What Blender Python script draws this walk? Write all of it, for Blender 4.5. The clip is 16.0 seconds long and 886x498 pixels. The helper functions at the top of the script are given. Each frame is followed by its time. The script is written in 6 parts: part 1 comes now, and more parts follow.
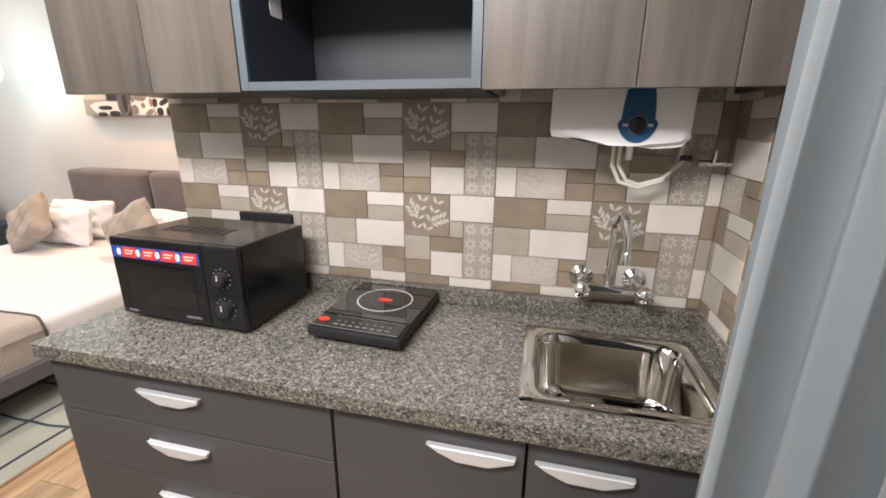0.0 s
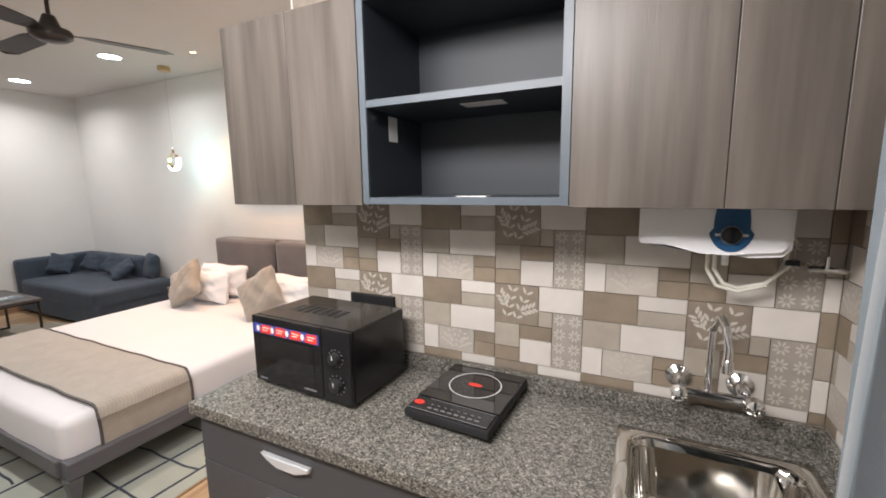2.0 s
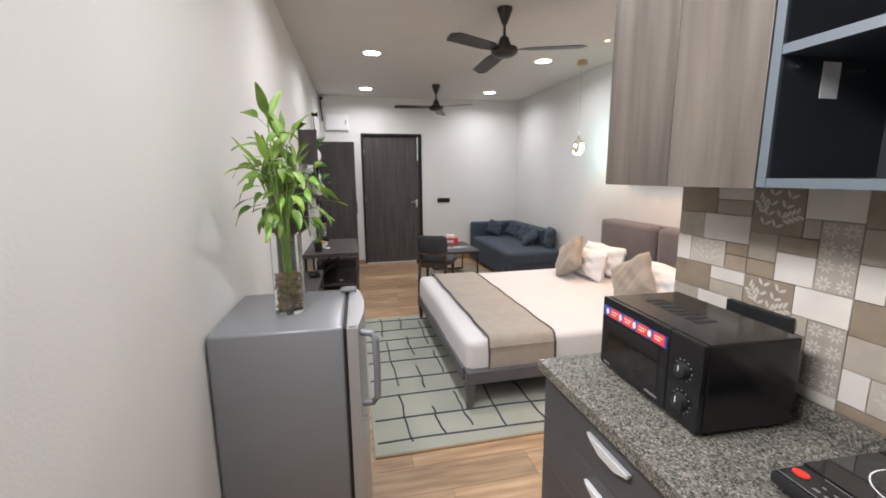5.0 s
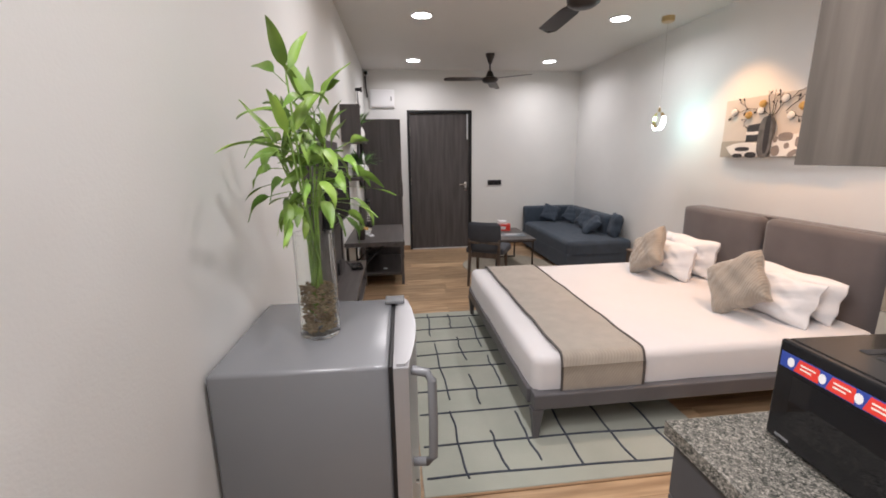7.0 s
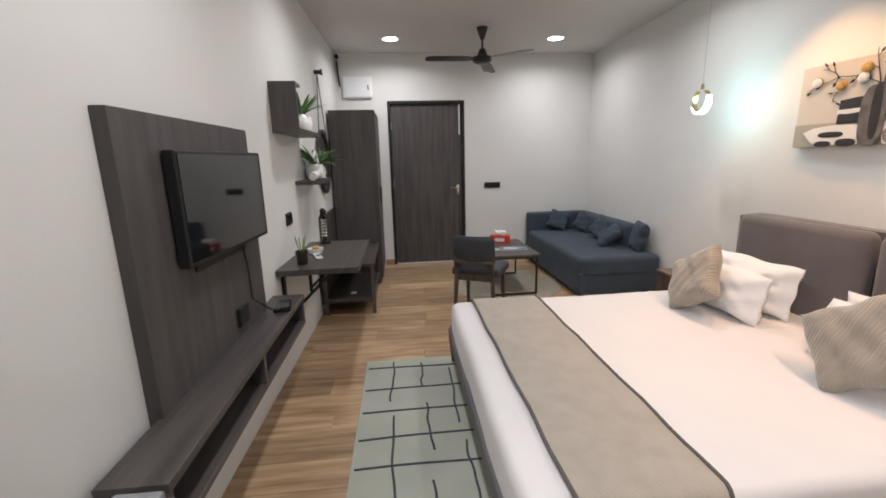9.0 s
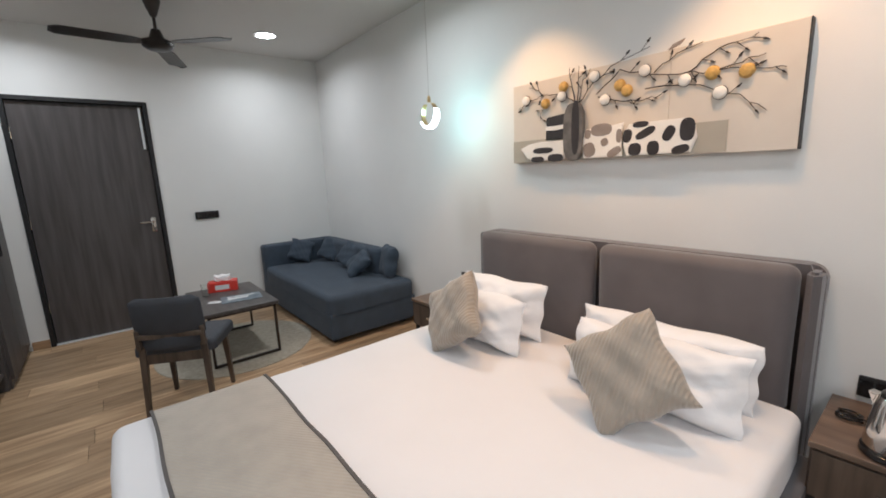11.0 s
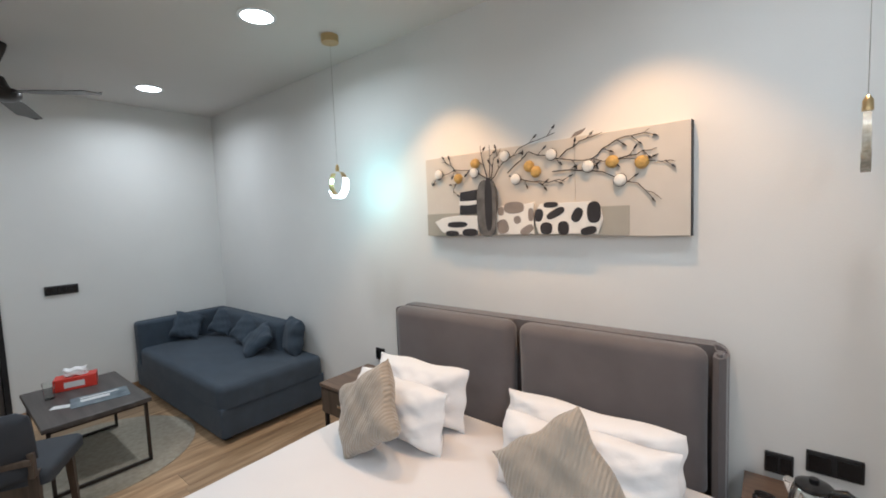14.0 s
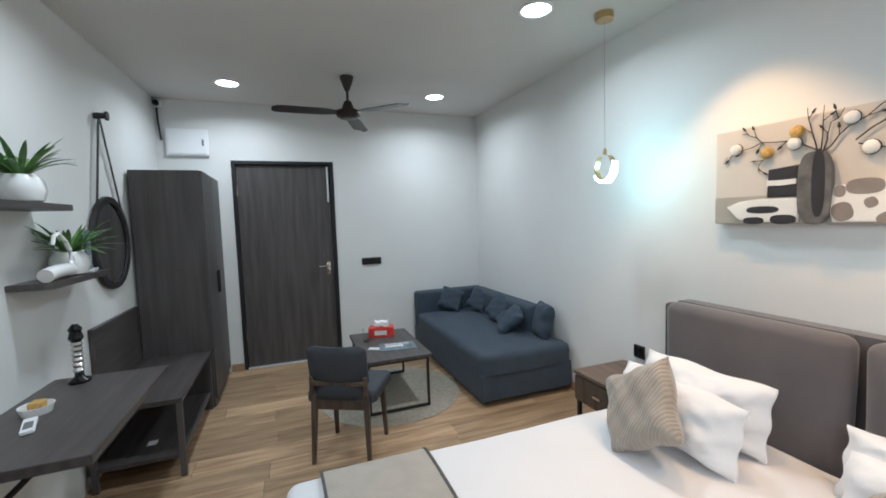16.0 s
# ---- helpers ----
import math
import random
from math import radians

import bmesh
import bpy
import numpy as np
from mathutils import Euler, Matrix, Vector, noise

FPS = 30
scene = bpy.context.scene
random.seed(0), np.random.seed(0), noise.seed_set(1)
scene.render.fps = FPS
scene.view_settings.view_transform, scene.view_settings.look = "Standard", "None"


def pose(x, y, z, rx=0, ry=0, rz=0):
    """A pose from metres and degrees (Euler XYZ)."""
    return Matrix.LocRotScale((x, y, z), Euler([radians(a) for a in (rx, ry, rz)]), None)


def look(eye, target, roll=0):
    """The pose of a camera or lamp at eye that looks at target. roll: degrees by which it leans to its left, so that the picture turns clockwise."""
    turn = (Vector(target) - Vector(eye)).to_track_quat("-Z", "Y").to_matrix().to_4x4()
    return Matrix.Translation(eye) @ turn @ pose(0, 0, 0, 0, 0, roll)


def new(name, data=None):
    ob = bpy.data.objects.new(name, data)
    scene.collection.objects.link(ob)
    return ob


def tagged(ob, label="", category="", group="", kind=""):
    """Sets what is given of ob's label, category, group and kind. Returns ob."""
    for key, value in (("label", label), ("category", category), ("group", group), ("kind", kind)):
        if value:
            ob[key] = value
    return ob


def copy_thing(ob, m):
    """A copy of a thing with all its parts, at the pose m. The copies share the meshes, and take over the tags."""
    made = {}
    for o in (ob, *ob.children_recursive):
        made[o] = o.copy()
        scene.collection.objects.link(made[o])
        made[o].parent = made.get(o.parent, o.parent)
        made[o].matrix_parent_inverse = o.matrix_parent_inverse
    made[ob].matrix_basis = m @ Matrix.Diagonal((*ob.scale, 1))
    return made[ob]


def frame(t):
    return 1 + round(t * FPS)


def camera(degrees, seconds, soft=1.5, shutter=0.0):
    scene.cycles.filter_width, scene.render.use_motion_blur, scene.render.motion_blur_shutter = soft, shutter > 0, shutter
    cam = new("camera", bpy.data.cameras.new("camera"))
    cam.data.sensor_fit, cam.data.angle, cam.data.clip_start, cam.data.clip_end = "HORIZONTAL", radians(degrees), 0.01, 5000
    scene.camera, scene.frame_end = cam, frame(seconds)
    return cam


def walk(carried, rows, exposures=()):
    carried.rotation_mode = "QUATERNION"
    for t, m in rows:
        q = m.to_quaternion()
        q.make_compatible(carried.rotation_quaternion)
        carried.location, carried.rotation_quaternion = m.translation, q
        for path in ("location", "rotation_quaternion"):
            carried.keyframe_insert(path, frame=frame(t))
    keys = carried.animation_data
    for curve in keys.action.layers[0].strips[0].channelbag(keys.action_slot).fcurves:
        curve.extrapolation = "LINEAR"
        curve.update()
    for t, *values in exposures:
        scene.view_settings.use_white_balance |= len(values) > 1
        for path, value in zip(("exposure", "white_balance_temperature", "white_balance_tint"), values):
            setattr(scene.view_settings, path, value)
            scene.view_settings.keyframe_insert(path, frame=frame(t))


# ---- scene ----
cam = camera(94.0, 16.0, soft=1.8)
PATH = [
    (0, (0.064, 0.118, 1.359), (-0.38, 1.984, 0.793), 0.5),
    (0.5, (0.065, 0.089, 1.428), (-0.409, 1.978, 0.974), 0.3),
    (1, (0.076, 0.067, 1.485), (-0.409, 1.974, 1.13), -0.1),
    (1.5, (0.083, 0.058, 1.494), (-0.515, 1.941, 1.188), -0.5),
    (2, (0.081, 0.044, 1.489), (-0.782, 1.823, 1.189), -0.8),
    (2.5, (0.058, 0.037, 1.48), (-1.129, 1.611, 1.142), -0.9),
    (3, (0.01, 0.05, 1.472), (-1.423, 1.396, 1.104), -1.4),
    (3.5, (-0.037, 0.082, 1.466), (-1.651, 1.206, 1.103), -1.8),
    (4, (0.002, 0.128, 1.467), (-1.762, 1.006, 1.12), -1.3),
    (4.5, (0.065, 0.166, 1.468), (-1.808, 0.775, 1.117), -0.7),
    (5, (0.09, 0.158, 1.472), (-1.83, 0.595, 1.121), -0.5),
    (7.3, (-0.486, 0.148, 1.461), (-2.425, 0.358, 1.02), -0.9),
    (7.5, (-0.563, 0.17, 1.453), (-2.505, 0.352, 1.012), -1.0),
    (8, (-0.804, 0.29, 1.435), (-2.755, 0.313, 0.998), -1.1),
    (10.5, (-1.896, 0.839, 1.384), (-3.622, 1.774, 1.001), -2.3),
    (11, (-1.991, 0.946, 1.389), (-3.52, 2.183, 1.023), -2.4),
    (11.5, (-2.091, 1.046, 1.399), (-3.387, 2.532, 1.066), -2.3),
    (12, (-2.127, 1.091, 1.461), (-3.165, 2.776, 1.18), -2.2),
    (12.5, (-2.094, 1.107, 1.516), (-2.925, 2.914, 1.303), -2.3),
    (13, (-2.083, 1.095, 1.545), (-2.895, 2.915, 1.373), -2.5),
    (13.5, (-2.096, 1.092, 1.541), (-3.088, 2.822, 1.389), -2.4),
    (14, (-2.124, 1.073, 1.538), (-3.371, 2.63, 1.386), -2.3),
    (14.5, (-2.189, 1.013, 1.515), (-3.662, 2.359, 1.375), -2.1),
    (15, (-2.222, 0.968, 1.505), (-3.872, 2.09, 1.368), -2.0),
    (15.5, (-2.246, 0.931, 1.506), (-4.025, 1.833, 1.361), -2.0),
    (16, (-2.256, 0.899, 1.501), (-4.124, 1.597, 1.354), -1.9),
]
EXPOSURES = [(0.0, 0.42, 6450, 13), (1.5, 0.27, 6400, 13), (3.5, 0.25, 6350, 12), (5.0, 0.17, 6200, 12), (7.3, 0.03, 6350, 15), (8.2, 0.02, 6300, 13), (10.5, -0.15, 6000, 9), (11.5, -0.17, 5730, 5), (13.0, -0.25, 5650, 4), (14.5, -0.12, 5600, 4), (16.0, 0.0, 5380, 1)]
walk(cam, [(t, look(eye, target, roll)) for t, eye, target, roll in PATH], EXPOSURES)

from math import cos, pi, sin

rnd = random.Random(7)

# ---- light ----
world = bpy.data.worlds.new("world")
scene.world = world
world.use_nodes = True
world.node_tree.nodes["Background"].inputs[0].default_value = (0.8, 0.85, 0.9, 1)
world.node_tree.nodes["Background"].inputs[1].default_value = 0.02

CEIL = 2.72
# the last two are unseen, added to brighten the kitchen side and south wall
DOWNLIGHTS_AND_FILLS = [(-6.24, 2.35), (-4.43, 2.35), (-6.287, 0.486), (-4.484, 0.472), (-1.97, 2.3), (-2.65, 0.47), (-0.85, 0.47)]
PICTURE_SPOTS = [(-3.655, 2.63), (-2.55, 2.63)]


def area_lamp(name, x, y, z, watts, size, colour, spread=160):
    data = bpy.data.lights.new(name, "AREA")
    data.shape, data.size, data.energy, data.color, data.spread = "DISK", size, watts, colour, radians(spread)
    ob = new(name, data)
    ob.location = (x, y, z)
    return ob


for lx, ly in DOWNLIGHTS_AND_FILLS:
    # the added ones at x -2.65 and -0.85 burn stronger as fill
    area_lamp("downlight_and_fill_lamp", lx, ly, CEIL - 0.012, {-1.97: 7.8, -0.85: 14.0, -2.65: 11.0}.get(lx, 10.2), 0.17, (1.0, 0.965, 0.945), 158)
for lx, ly in PICTURE_SPOTS:
    spot = bpy.data.lights.new("picture_spot_lamp", "SPOT")
    spot.energy, spot.color, spot.spot_size, spot.spot_blend, spot.shadow_soft_size = 60, (1.0, 0.53, 0.23), radians(84), 0.5, 0.02
    so = new("picture_spot_lamp", spot)
    so.matrix_world = look((lx, ly, CEIL - 0.015), (lx, ly + 0.12, 0.5))
# unseen fill for the kitchen; its broad panel form is made up to soften shadows
fill_panel_data = bpy.data.lights.new("fill_panel_lamp", "AREA")
fill_panel_data.shape, fill_panel_data.size, fill_panel_data.size_y, fill_panel_data.energy, fill_panel_data.color = "RECTANGLE", 1.1, 0.28, 26, (1.0, 0.955, 0.92)
fill_panel_data.spread = radians(150)
fill_panel_ob = new("fill_panel_lamp", fill_panel_data)
fill_panel_ob.matrix_world = look((-0.6, -0.2, 2.2), (-0.6, 1.4, 1.2))
moon_light = bpy.data.lights.new("moon_lamp", "POINT")
moon_light.energy, moon_light.color, moon_light.shadow_soft_size = 2.6, (0.45, 1.0, 0.93), 0.03
new("moon_lamp", moon_light).location = (-4.28, 2.86, 1.765)


# ---- materials ----
def material(name, colour, rough=0.5, metal=0.0, var=0.0, scale=8.0, stretch=(1, 1, 1), bump=0.0, bump_scale=60.0, second=None, per_object=0.0, coat=0.0, transmission=0.0, ior=1.45, emit=0.0, detail=5.0, sheen=0.0, contrast=None):
    m = bpy.data.materials.new(name)
    m.use_nodes = True
    nt = m.node_tree
    b = nt.nodes["Principled BSDF"]
    b.inputs["Base Color"].default_value = (*colour, 1)
    b.inputs["Roughness"].default_value = rough
    b.inputs["Metallic"].default_value = metal
    b.inputs["IOR"].default_value = ior
    b.inputs["Transmission Weight"].default_value = transmission
    b.inputs["Coat Weight"].default_value = coat
    b.inputs["Sheen Weight"].default_value = sheen
    if emit:
        b.inputs["Emission Color"].default_value = (*colour, 1)
        b.inputs["Emission Strength"].default_value = emit
    if var or bump or per_object or second:
        tc = nt.nodes.new("ShaderNodeTexCoord")
        mp = nt.nodes.new("ShaderNodeMapping")
        mp.inputs["Scale"].default_value = stretch
        info = nt.nodes.new("ShaderNodeObjectInfo")
        shift = nt.nodes.new("ShaderNodeVectorMath")
        shift.operation = "MULTIPLY_ADD"
        nt.links.new(tc.outputs["Object"], shift.inputs[0])
        shift.inputs[1].default_value = (1, 1, 1)
        scl = nt.nodes.new("ShaderNodeMath")
        scl.operation = "MULTIPLY"
        scl.inputs[1].default_value = 13.0 if per_object else 0.0
        nt.links.new(info.outputs["Random"], scl.inputs[0])
        nt.links.new(scl.outputs[0], shift.inputs[2])
        nt.links.new(shift.outputs[0], mp.inputs["Vector"])
        last = None
        if var or second:
            no = nt.nodes.new("ShaderNodeTexNoise")
            no.inputs["Scale"].default_value, no.inputs["Detail"].default_value = scale, detail
            nt.links.new(mp.outputs[0], no.inputs["Vector"])
            ramp = nt.nodes.new("ShaderNodeValToRGB")
            lo, hi = contrast or (0.3, 0.7)
            ramp.color_ramp.elements[0].position, ramp.color_ramp.elements[1].position = lo, hi
            dark = second or tuple(c * (1 - var) for c in colour)
            light = colour if second else tuple(min(1, c * (1 + var)) for c in colour)
            ramp.color_ramp.elements[0].color, ramp.color_ramp.elements[1].color = (*dark, 1), (*light, 1)
            nt.links.new(no.outputs["Fac"], ramp.inputs["Fac"])
            last = ramp.outputs["Color"]
        if per_object:
            hsv = nt.nodes.new("ShaderNodeHueSaturation")
            rng = nt.nodes.new("ShaderNodeMapRange")
            rng.inputs[3].default_value, rng.inputs[4].default_value = 1 - per_object, 1 + per_object
            nt.links.new(info.outputs["Random"], rng.inputs[0])
            nt.links.new(rng.outputs[0], hsv.inputs["Value"])
            if last:
                nt.links.new(last, hsv.inputs["Color"])
            else:
                hsv.inputs["Color"].default_value = (*colour, 1)
            last = hsv.outputs["Color"]
        if last:
            nt.links.new(last, b.inputs["Base Color"])
        if bump:
            nb = nt.nodes.new("ShaderNodeTexNoise")
            nb.inputs["Scale"].default_value, nb.inputs["Detail"].default_value = bump_scale, 4
            nt.links.new(mp.outputs[0], nb.inputs["Vector"])
            bp = nt.nodes.new("ShaderNodeBump")
            bp.inputs["Strength"].default_value, bp.inputs["Distance"].default_value = bump, 0.004
            nt.links.new(nb.outputs["Fac"], bp.inputs["Height"])
            nt.links.new(bp.outputs[0], b.inputs["Normal"])
    return m


def granite_material():
    m = material("granite", (0.2, 0.2, 0.18), 0.22, coat=0.1)
    nt = m.node_tree
    b = nt.nodes["Principled BSDF"]
    tc = nt.nodes.new("ShaderNodeTexCoord")
    cols = []
    for scale, stops in ((310, ((0.0, (0.03, 0.032, 0.028)), (0.3, (0.10, 0.1, 0.088)), (0.6, (0.21, 0.197, 0.17)), (0.88, (0.42, 0.39, 0.34)))), (150, ((0.0, (0.045, 0.048, 0.042)), (0.3, (0.13, 0.125, 0.11)), (0.7, (0.22, 0.205, 0.18)), (0.93, (0.36, 0.33, 0.29))))):
        vo = nt.nodes.new("ShaderNodeTexVoronoi")
        vo.inputs["Scale"].default_value = scale
        nt.links.new(tc.outputs["Object"], vo.inputs["Vector"])
        bw = nt.nodes.new("ShaderNodeSeparateColor")
        nt.links.new(vo.outputs["Color"], bw.inputs[0])
        rp = nt.nodes.new("ShaderNodeValToRGB")
        rp.color_ramp.interpolation = "CONSTANT"
        while len(rp.color_ramp.elements) < len(stops):
            rp.color_ramp.elements.new(0.5)
        for e, (p, c) in zip(rp.color_ramp.elements, stops):
            e.position, e.color = p, (*c, 1)
        nt.links.new(bw.outputs[0], rp.inputs["Fac"])
        cols.append(rp.outputs["Color"])
    mx = nt.nodes.new("ShaderNodeMix")
    mx.data_type = "RGBA"
    mx.inputs[0].default_value = 0.5
    nt.links.new(cols[0], mx.inputs[6])
    nt.links.new(cols[1], mx.inputs[7])
    nt.links.new(mx.outputs[2], b.inputs["Base Color"])
    return m


M_WALL = material("wall_paint", (0.725, 0.72, 0.7), 0.75, var=0.035, scale=1.3, bump=0.12, bump_scale=140)
M_CEIL = material("ceiling_paint", (0.66, 0.64, 0.615), 0.8, var=0.03, scale=1.0, bump=0.08, bump_scale=120)
M_PLANK = material("oak_plank", (0.5, 0.345, 0.205), 0.42, second=(0.25, 0.155, 0.085), scale=3.0, stretch=(9, 0.8, 1), bump=0.12, bump_scale=30, per_object=0.22, detail=8, contrast=(0.3, 0.66))
M_GAP = material("floor_joint", (0.06, 0.045, 0.03), 0.9, var=0.2, scale=20)
M_BASE = material("skirting_wood", (0.33, 0.21, 0.12), 0.45, var=0.2, scale=6, stretch=(0.6, 0.6, 6))
M_LAM = material("walnut_laminate", (0.132, 0.113, 0.096), 0.38, second=(0.052, 0.044, 0.037), scale=2.6, stretch=(8, 8, 0.6), bump=0.1, bump_scale=26, detail=7, contrast=(0.26, 0.72), per_object=0.1)
M_DARK = material("dark_laminate", (0.1, 0.09, 0.088), 0.45, second=(0.06, 0.053, 0.052), scale=3.0, stretch=(8, 8, 0.6), bump=0.1, bump_scale=26, detail=7)
M_DARKH = material("dark_laminate_top", (0.095, 0.083, 0.078), 0.4, second=(0.052, 0.045, 0.043), scale=3.0, stretch=(0.7, 9, 9), bump=0.08, bump_scale=26, detail=7)
M_GREYCAB = material("grey_matt_laminate", (0.075, 0.075, 0.08), 0.5, var=0.05, scale=2, bump=0.05, bump_scale=200)
M_NAVY = material("slate_grey_laminate", (0.027, 0.033, 0.04), 0.5, var=0.06, scale=2, bump=0.04, bump_scale=200)
M_EDGE = material("blue_grey_edging", (0.08, 0.098, 0.115), 0.4, var=0.05, scale=4)
M_ALU = material("brushed_aluminium", (0.80, 0.82, 0.84), 0.4, 0.45, var=0.04, scale=3, stretch=(0.3, 8, 8))
M_GRANITE = granite_material()
M_CHROME = material("chrome", (0.78, 0.78, 0.78), 0.07, 1.0)
M_STEEL = material("stainless_steel", (0.66, 0.64, 0.61), 0.11, 1.0, var=0.05, scale=5, bump=0.03, bump_scale=30)
M_BOWL = material("polished_steel_bowl", (0.6, 0.585, 0.55), 0.045, 1.0, var=0.06, scale=4)
M_BLACK = material("black_gloss_plastic", (0.010, 0.010, 0.011), 0.18, var=0.2, scale=3)
M_BLACKM = material("black_matt", (0.014, 0.014, 0.015), 0.5, var=0.15, scale=10, bump=0.05)
M_GLASSBLK = material("black_glass", (0.006, 0.006, 0.007), 0.06, coat=0.5)
M_WHITEP = material("white_plastic", (0.82, 0.82, 0.83), 0.3, var=0.02, scale=3)
M_BLUE = material("blue_panel", (0.022, 0.085, 0.19), 0.25, var=0.1, scale=3)
M_RED = material("red_print", (0.62, 0.045, 0.03), 0.35, var=0.05, scale=8)
M_BLUEPRINT = material("blue_print", (0.03, 0.06, 0.28), 0.35, var=0.05, scale=8)
M_PRINT = material("white_print", (0.7, 0.7, 0.7), 0.5, var=0.03, scale=20)
M_GREYPRINT = material("grey_print", (0.16, 0.16, 0.165), 0.5, var=0.03, scale=20)
M_TUBE = material("white_hose", (0.72, 0.7, 0.62), 0.4, var=0.05, scale=30)
M_CURTAIN = material("blue_grey_curtain", (0.155, 0.183, 0.2), 0.8, var=0.06, scale=4, bump=0.3, bump_scale=500, sheen=0.3)
M_LINING = material("pale_curtain_lining", (0.32, 0.31, 0.33), 0.8, var=0.05, scale=4, bump=0.3, bump_scale=500, sheen=0.2)
M_FRIDGE = material("grey_fridge_paint", (0.215, 0.222, 0.233), 0.24, 0.1, var=0.04, scale=2, bump=0.03, bump_scale=300)
M_FRIDGEDOOR = material("silver_fridge_door", (0.42, 0.42, 0.43), 0.3, 0.4, var=0.04, scale=2)
M_GLASS = material("clear_glass", (0.97, 0.99, 0.98), 0.02, transmission=1.0, ior=1.3)
M_PEBBLE = material("brown_pebbles", (0.55, 0.43, 0.27), 0.35, second=(0.24, 0.16, 0.085), scale=40, per_object=0.2)
M_LEAF = material("bamboo_leaf", (0.25, 0.38, 0.065), 0.4, second=(0.085, 0.195, 0.03), scale=9, per_object=0.35, bump=0.1, bump_scale=80)
M_STEM = material("bamboo_stem", (0.20, 0.33, 0.07), 0.4, var=0.3, scale=20)
M_LEAFD = material("dark_leaf", (0.12, 0.24, 0.07), 0.45, var=0.4, scale=20)
M_SHEET = material("white_cotton", (0.71, 0.69, 0.69), 0.85, var=0.02, scale=3, bump=0.25, bump_scale=14, sheen=0.2)
M_PILLOW = material("white_pillow_cotton", (0.76, 0.75, 0.755), 0.85, var=0.03, scale=6, bump=0.8, bump_scale=22, sheen=0.2)
M_BEIGE = material("beige_quilt", (0.37, 0.325, 0.27), 0.6, var=0.08, scale=12, bump=0.3, bump_scale=70, sheen=0.3)
def quilt_lines(m, scale, angle, strength):
    """Adds stitched lines in relief to a cloth material."""
    nt = m.node_tree
    b = nt.nodes["Principled BSDF"]
    tc = nt.nodes.new("ShaderNodeTexCoord")
    mp = nt.nodes.new("ShaderNodeMapping")
    mp.inputs["Rotation"].default_value = angle
    wv = nt.nodes.new("ShaderNodeTexWave")
    wv.inputs["Scale"].default_value, wv.inputs["Distortion"].default_value = scale, 1.2
    wv.wave_profile = "SIN"
    bp = nt.nodes.new("ShaderNodeBump")
    bp.inputs["Strength"].default_value, bp.inputs["Distance"].default_value = strength, 0.006
    nt.links.new(tc.outputs["Object"], mp.inputs["Vector"])
    nt.links.new(mp.outputs[0], wv.inputs["Vector"])
    nt.links.new(wv.outputs["Fac"], bp.inputs["Height"])
    nt.links.new(bp.outputs[0], b.inputs["Normal"])
    return m


M_QUILTCUSHION = quilt_lines(material("beige_quilted_satin", (0.31, 0.27, 0.222), 0.5, var=0.05, scale=12, sheen=0.4), 22, (0, radians(45), radians(0)), 0.4)
quilt_lines(M_BEIGE, 26, (0, radians(40), radians(45)), 0.16)
M_PIPE = material("dark_piping", (0.09, 0.08, 0.075), 0.7, var=0.1, scale=20)
M_UPH = material("grey_brown_upholstery", (0.115, 0.1, 0.1), 0.75, var=0.1, scale=6, bump=0.3, bump_scale=300, sheen=0.3)
M_BEDFRAME = material("grey_bed_frame", (0.105, 0.102, 0.108), 0.45, var=0.1, scale=6)
M_SOFA = material("slate_blue_upholstery", (0.04, 0.055, 0.077), 0.85, var=0.14, scale=8, bump=0.4, bump_scale=350, sheen=0.08)
M_CHAIRFAB = material("charcoal_upholstery", (0.046, 0.05, 0.06), 0.7, var=0.12, scale=8, bump=0.3, bump_scale=300)
M_WALNUT = material("walnut_wood", (0.115, 0.083, 0.062), 0.45, second=(0.05, 0.036, 0.028), scale=3, stretch=(10, 10, 0.8), detail=6)
M_NSTOP = material("walnut_veneer", (0.185, 0.128, 0.092), 0.42, second=(0.085, 0.058, 0.043), scale=3, stretch=(1, 10, 10), detail=6)
M_RUG = material("sage_rug", (0.42, 0.435, 0.37), 0.95, second=(0.34, 0.36, 0.30), scale=3, bump=0.5, bump_scale=220, sheen=0.3)
M_RUGLINE = material("dark_rug_yarn", (0.055, 0.065, 0.085), 0.95, var=0.3, scale=30, bump=0.5, bump_scale=200)
M_RUGEDGE = material("tan_rug_edge", (0.33, 0.21, 0.12), 0.9, var=0.1, scale=30)
M_JUTE = material("braided_jute", (0.34, 0.305, 0.245), 0.95, var=0.15, scale=30, bump=0.5, bump_scale=150)
M_BRONZE = material("dark_bronze", (0.04, 0.032, 0.028), 0.35, 0.4, var=0.15, scale=8)
M_BRASS = material("antique_brass", (0.56, 0.42, 0.22), 0.28, 1.0, var=0.1, scale=15)
M_LIT = material("lit_diffuser", (1.0, 0.98, 0.95), 0.5, emit=14)
# glow of the added kitchen fill panel
M_FILLPANEL = material("lit_fill_panel", (1.0, 0.97, 0.94), 0.5, emit=1.5)
M_WARMLIT = material("warm_lit_diffuser", (1.0, 0.62, 0.26), 0.5, emit=7)
M_MOONLIT = material("lit_crystal", (0.93, 1.0, 1.0), 0.3, emit=8)
M_CRYSTAL = material("amber_crystal", (0.82, 0.77, 0.69), 0.12, transmission=0.6, ior=1.5, var=0.3, scale=80)
M_CANVAS = material("picture_board", (0.62, 0.565, 0.495), 0.7, var=0.03, scale=8, bump=0.15, bump_scale=200)
M_STRIP = material("picture_shelf_band", (0.40, 0.37, 0.31), 0.7, var=0.04, scale=8)
M_POTWHITE = material("white_relief", (0.80, 0.77, 0.72), 0.55, var=0.04, scale=12, bump=0.2, bump_scale=60)
